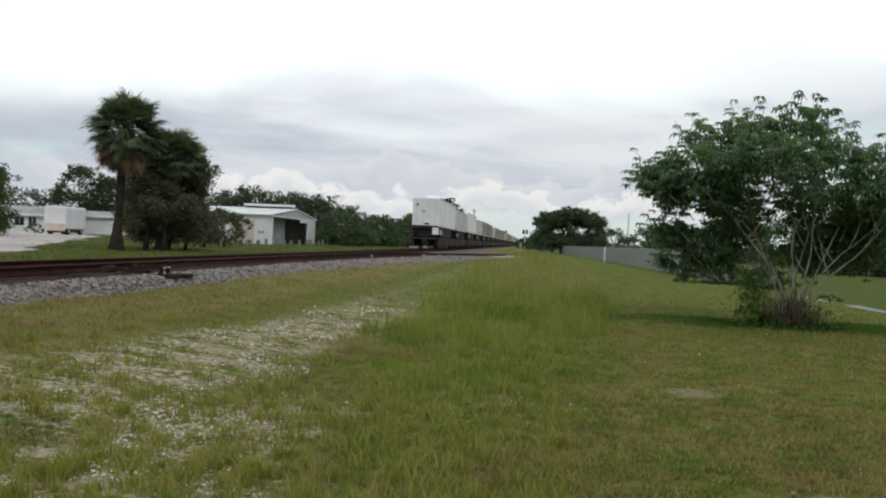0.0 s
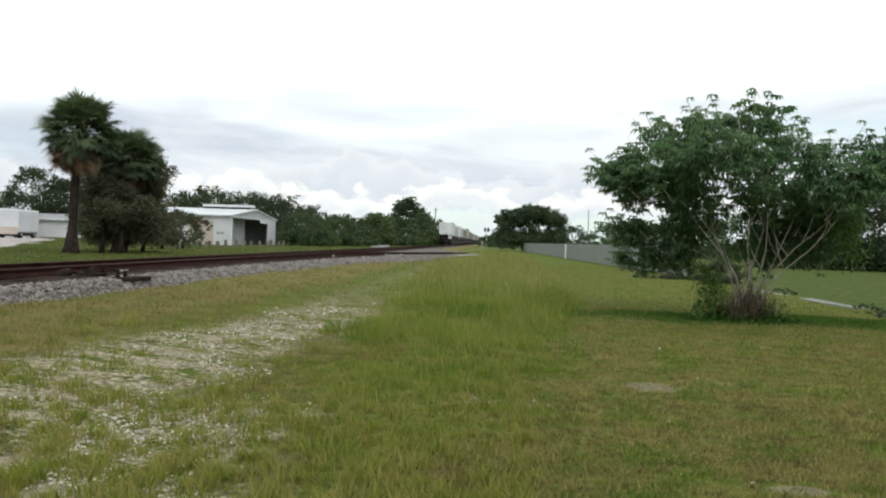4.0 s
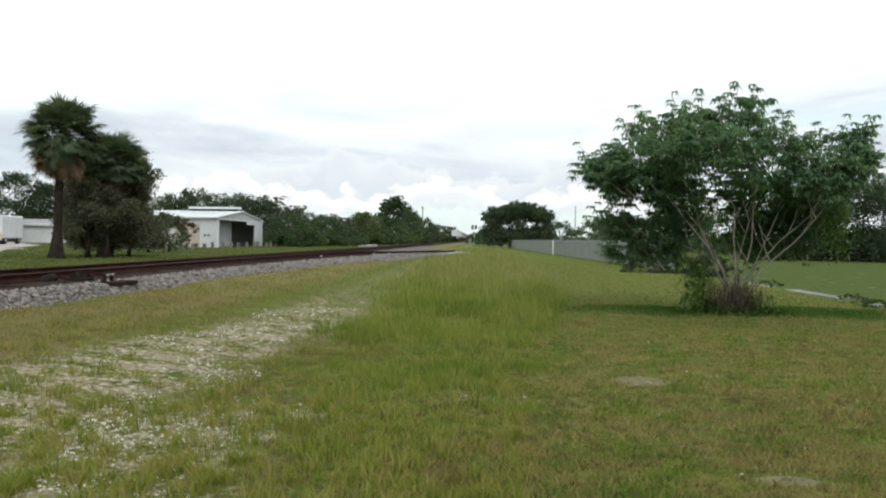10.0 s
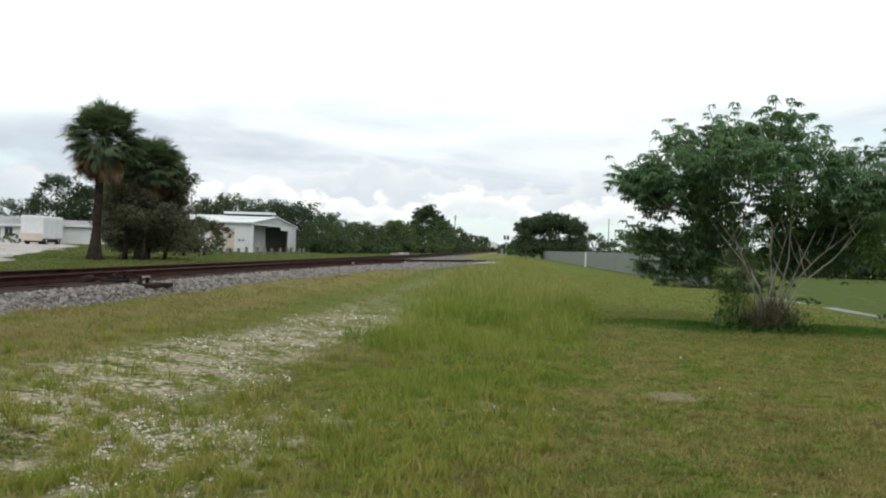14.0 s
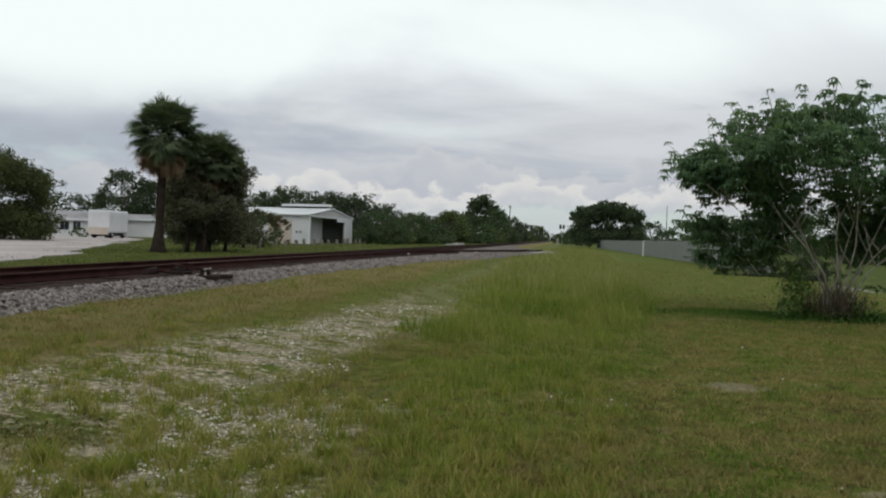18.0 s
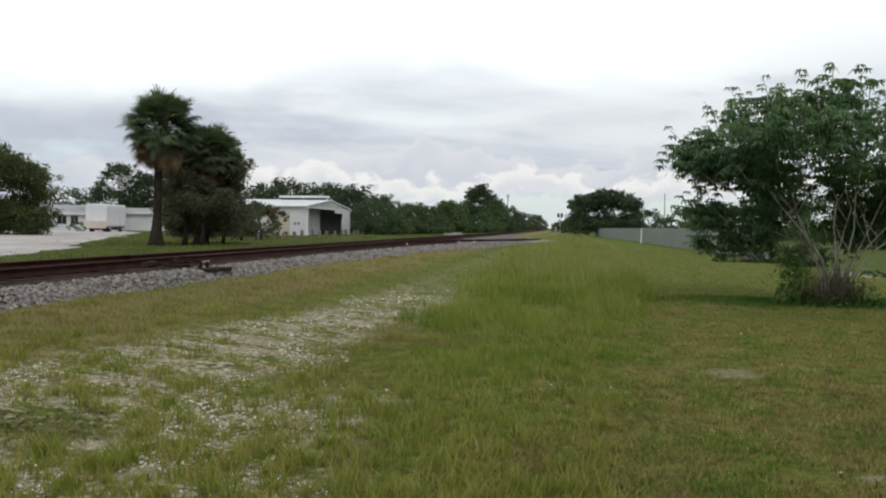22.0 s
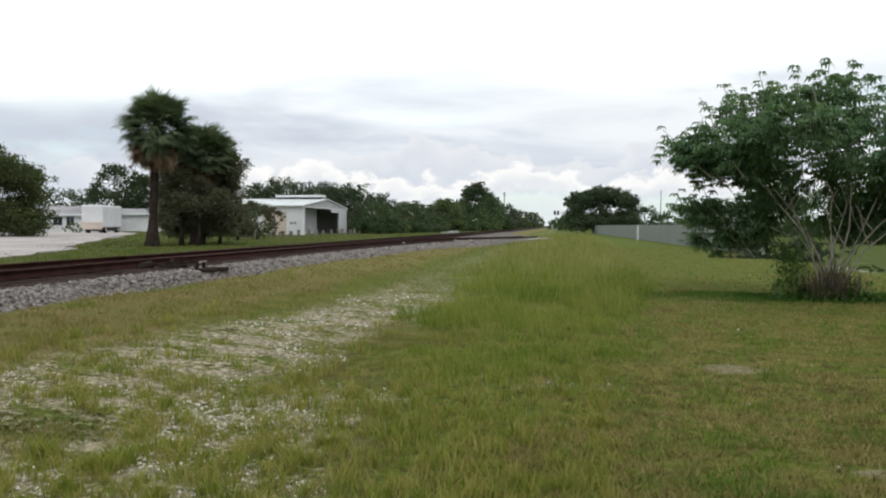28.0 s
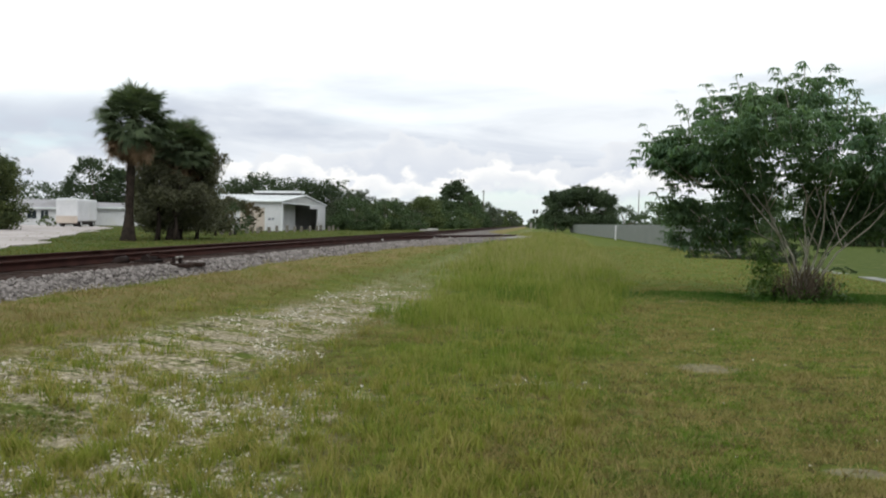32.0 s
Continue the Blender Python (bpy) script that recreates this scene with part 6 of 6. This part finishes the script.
    blades("shade_grass", xy, r, (0.05 + 0.10 * rng.uniform(0, 1, n)) * (1.25 - q), 0.5, 0.0022, 5, MAT_GRASS_LUSH, rng, "lush grass under the tree, dark green for its shade", False)
    # separate tufts along the track, thick in the foreground
    xy, r = scatter(2300, 4.0, 15, -42, 4, rng)
    x, y = xy.T
    m = (x < 0.5) & (x > -5.6) & (rng.uniform(0, 1, len(x)) < (1.05 - 0.85 * smoothstep(5.4, 9.5, y)) * (0.35 + 0.9 * patchy(x, y, 2.6, 83))) & (weed_mask(x, y) < 0.5)
    blades("grass_tuft", xy[m], r[m], 0.05 + 0.115 * rng.uniform(0, 1, m.sum()) ** 1.3, 0.75, 0.0024, 26, MAT_GRASS_TUFT, rng, "scattered upright grass tufts on the shell track")
    # low broad-leaved weeds in a dark patch
    n = 5200
    x, y = rng.uniform(-5.0, -2.6, n), rng.uniform(4.2, 6.4, n)
    m = weed_mask(x, y) * (0.3 + patchy(x, y, 6.0, 91)) > rng.uniform(0.25, 0.9, n)
    v, f = leaf_arrays(np.stack([x[m], y[m], height(x[m], y[m]) + rng.uniform(0.0, 0.05, m.sum())], 1), 0.035, 0.2, rng, 0.6)
    tagged(raw("low_weeds", v, f, MAT_GRASS_FAR), "patch of low dark broad-leaved weeds beside the track", "weeds", kind="stuff")


make_grass()


def stones(name, centres, size, mat, rng, label, category):
    """Loose angular stones: squashed, skewed octahedra."""
    n = len(centres)
    o = np.array([(1, 0, 0), (-1, 0, 0), (0, 1, 0), (0, -1, 0), (0, 0, 1), (0, 0, -1)], dtype=float)
    jit = o[None] + rng.uniform(-0.42, 0.42, (n, 6, 3))
    s = (size * rng.uniform(0.5, 1.5, n))[:, None, None] * np.array([1, 0.85, 0.7])
    a = rng.uniform(0, 6.28, n)
    v = jit * s
    c, q = np.cos(a)[:, None], np.sin(a)[:, None]
    v = np.stack([v[..., 0] * c - v[..., 1] * q, v[..., 0] * q + v[..., 1] * c, v[..., 2]], 2) + centres[:, None, :]
    t = np.array([(0, 2, 4), (2, 1, 4), (1, 3, 4), (3, 0, 4), (1, 2, 5), (0, 3, 5)])
    f = (np.arange(n)[:, None, None] * 6 + t).reshape(-1, 3)
    return tagged(raw(name, v.reshape(-1, 3), f, mat), label, category, kind="stuff")


def make_stones():
    rng = np.random.default_rng(11)
    n = 22000
    y = 6 + 62 * rng.uniform(0, 1, n) ** 1.8
    u = np.where(rng.uniform(0, 1, n) < 0.8, rng.uniform(1.2, 3.0, n), rng.uniform(-2.4, -1.5, n))
    far = siding_x(y)
    drop = siding_drop(y)
    close = 1 - smoothstep(50, 55, y)
    u = np.where(u > 0.8, 1.78 + far * close + (u - 1.2) * (1.4 + far * (1 - close)) / 1.8, u)
    z = np.interp(u - far, [-99, 1.75, 2.1, 2.9, 3.6], [0.53, 0.52, 0.45, 0.17, 0.14]) - drop * smoothstep(0, 1, u / np.maximum(far, 0.1)) * (u > 0)
    stones("ballast_stones", np.stack([TRACK_X + u, y, z + 0.01], 1), 0.032 * (1 + y / 60), MAT_STONE, rng, "loose grey ballast stones along the railway", "stones")
    xy, r = scatter(50000, 4.0, 26, -42, -2, rng)
    x, y = xy.T
    m = track_mask(x, y) * (0.05 + 1.15 * patchy(x, y, 4.2, 31)) * (0.3 + 1.1 * patchy(x, y, 1.2, 32)) > rng.uniform(0.28, 1.0, len(x))
    c = np.stack([x[m], y[m], height(x[m], y[m]) + 0.004], 1)
    stones("shell_rocks", c, 0.0062 * (1 + r[m] / 12) * (0.7 + 1.3 * rng.uniform(0, 1, m.sum()) ** 3), MAT_WHITE_ROCK, rng, "pale crushed shell rocks on the worn track", "stones")
    xy, r = scatter(36, 4.0, 14, -12, 32, rng)
    r = np.concatenate([r, np.full(70, 7.0)])
    xy = np.concatenate([xy, np.stack([rng.normal(0.0, 0.28, 70), rng.normal(7.7, 0.2, 70)], 1)])
    c = np.stack([xy[:, 0], xy[:, 1], height(xy[:, 0], xy[:, 1]) + 0.01], 1)
    stones("lawn_pebbles", c, 0.008 * (1 + r / 20), MAT_WHITE_ROCK, rng, "a few pale pebbles in the lawn", "stones")


make_stones()


# ---- what moves ----
def motions():
    for thing, along, up in TRAIN:
        walk(thing, [(t, pose(TRACK_X, y + along, RAIL_Z + up)) for t, y in TRAIN_ROWS])
    for i, ob in enumerate(NEAR_PARTS):
        rows = []
        for k in range(41):
            t = k * 0.8
            a = 0.9 * math.sin(t * 1.9 + i * 1.3) + 0.5 * math.sin(t * 3.1 + i * 2.1)
            b = 0.7 * math.sin(t * 1.5 + i * 0.9 + 1.0)
            rows.append((t, pose(0, 0, 0, b, a, 0)))
        walk(ob, rows)


motions()
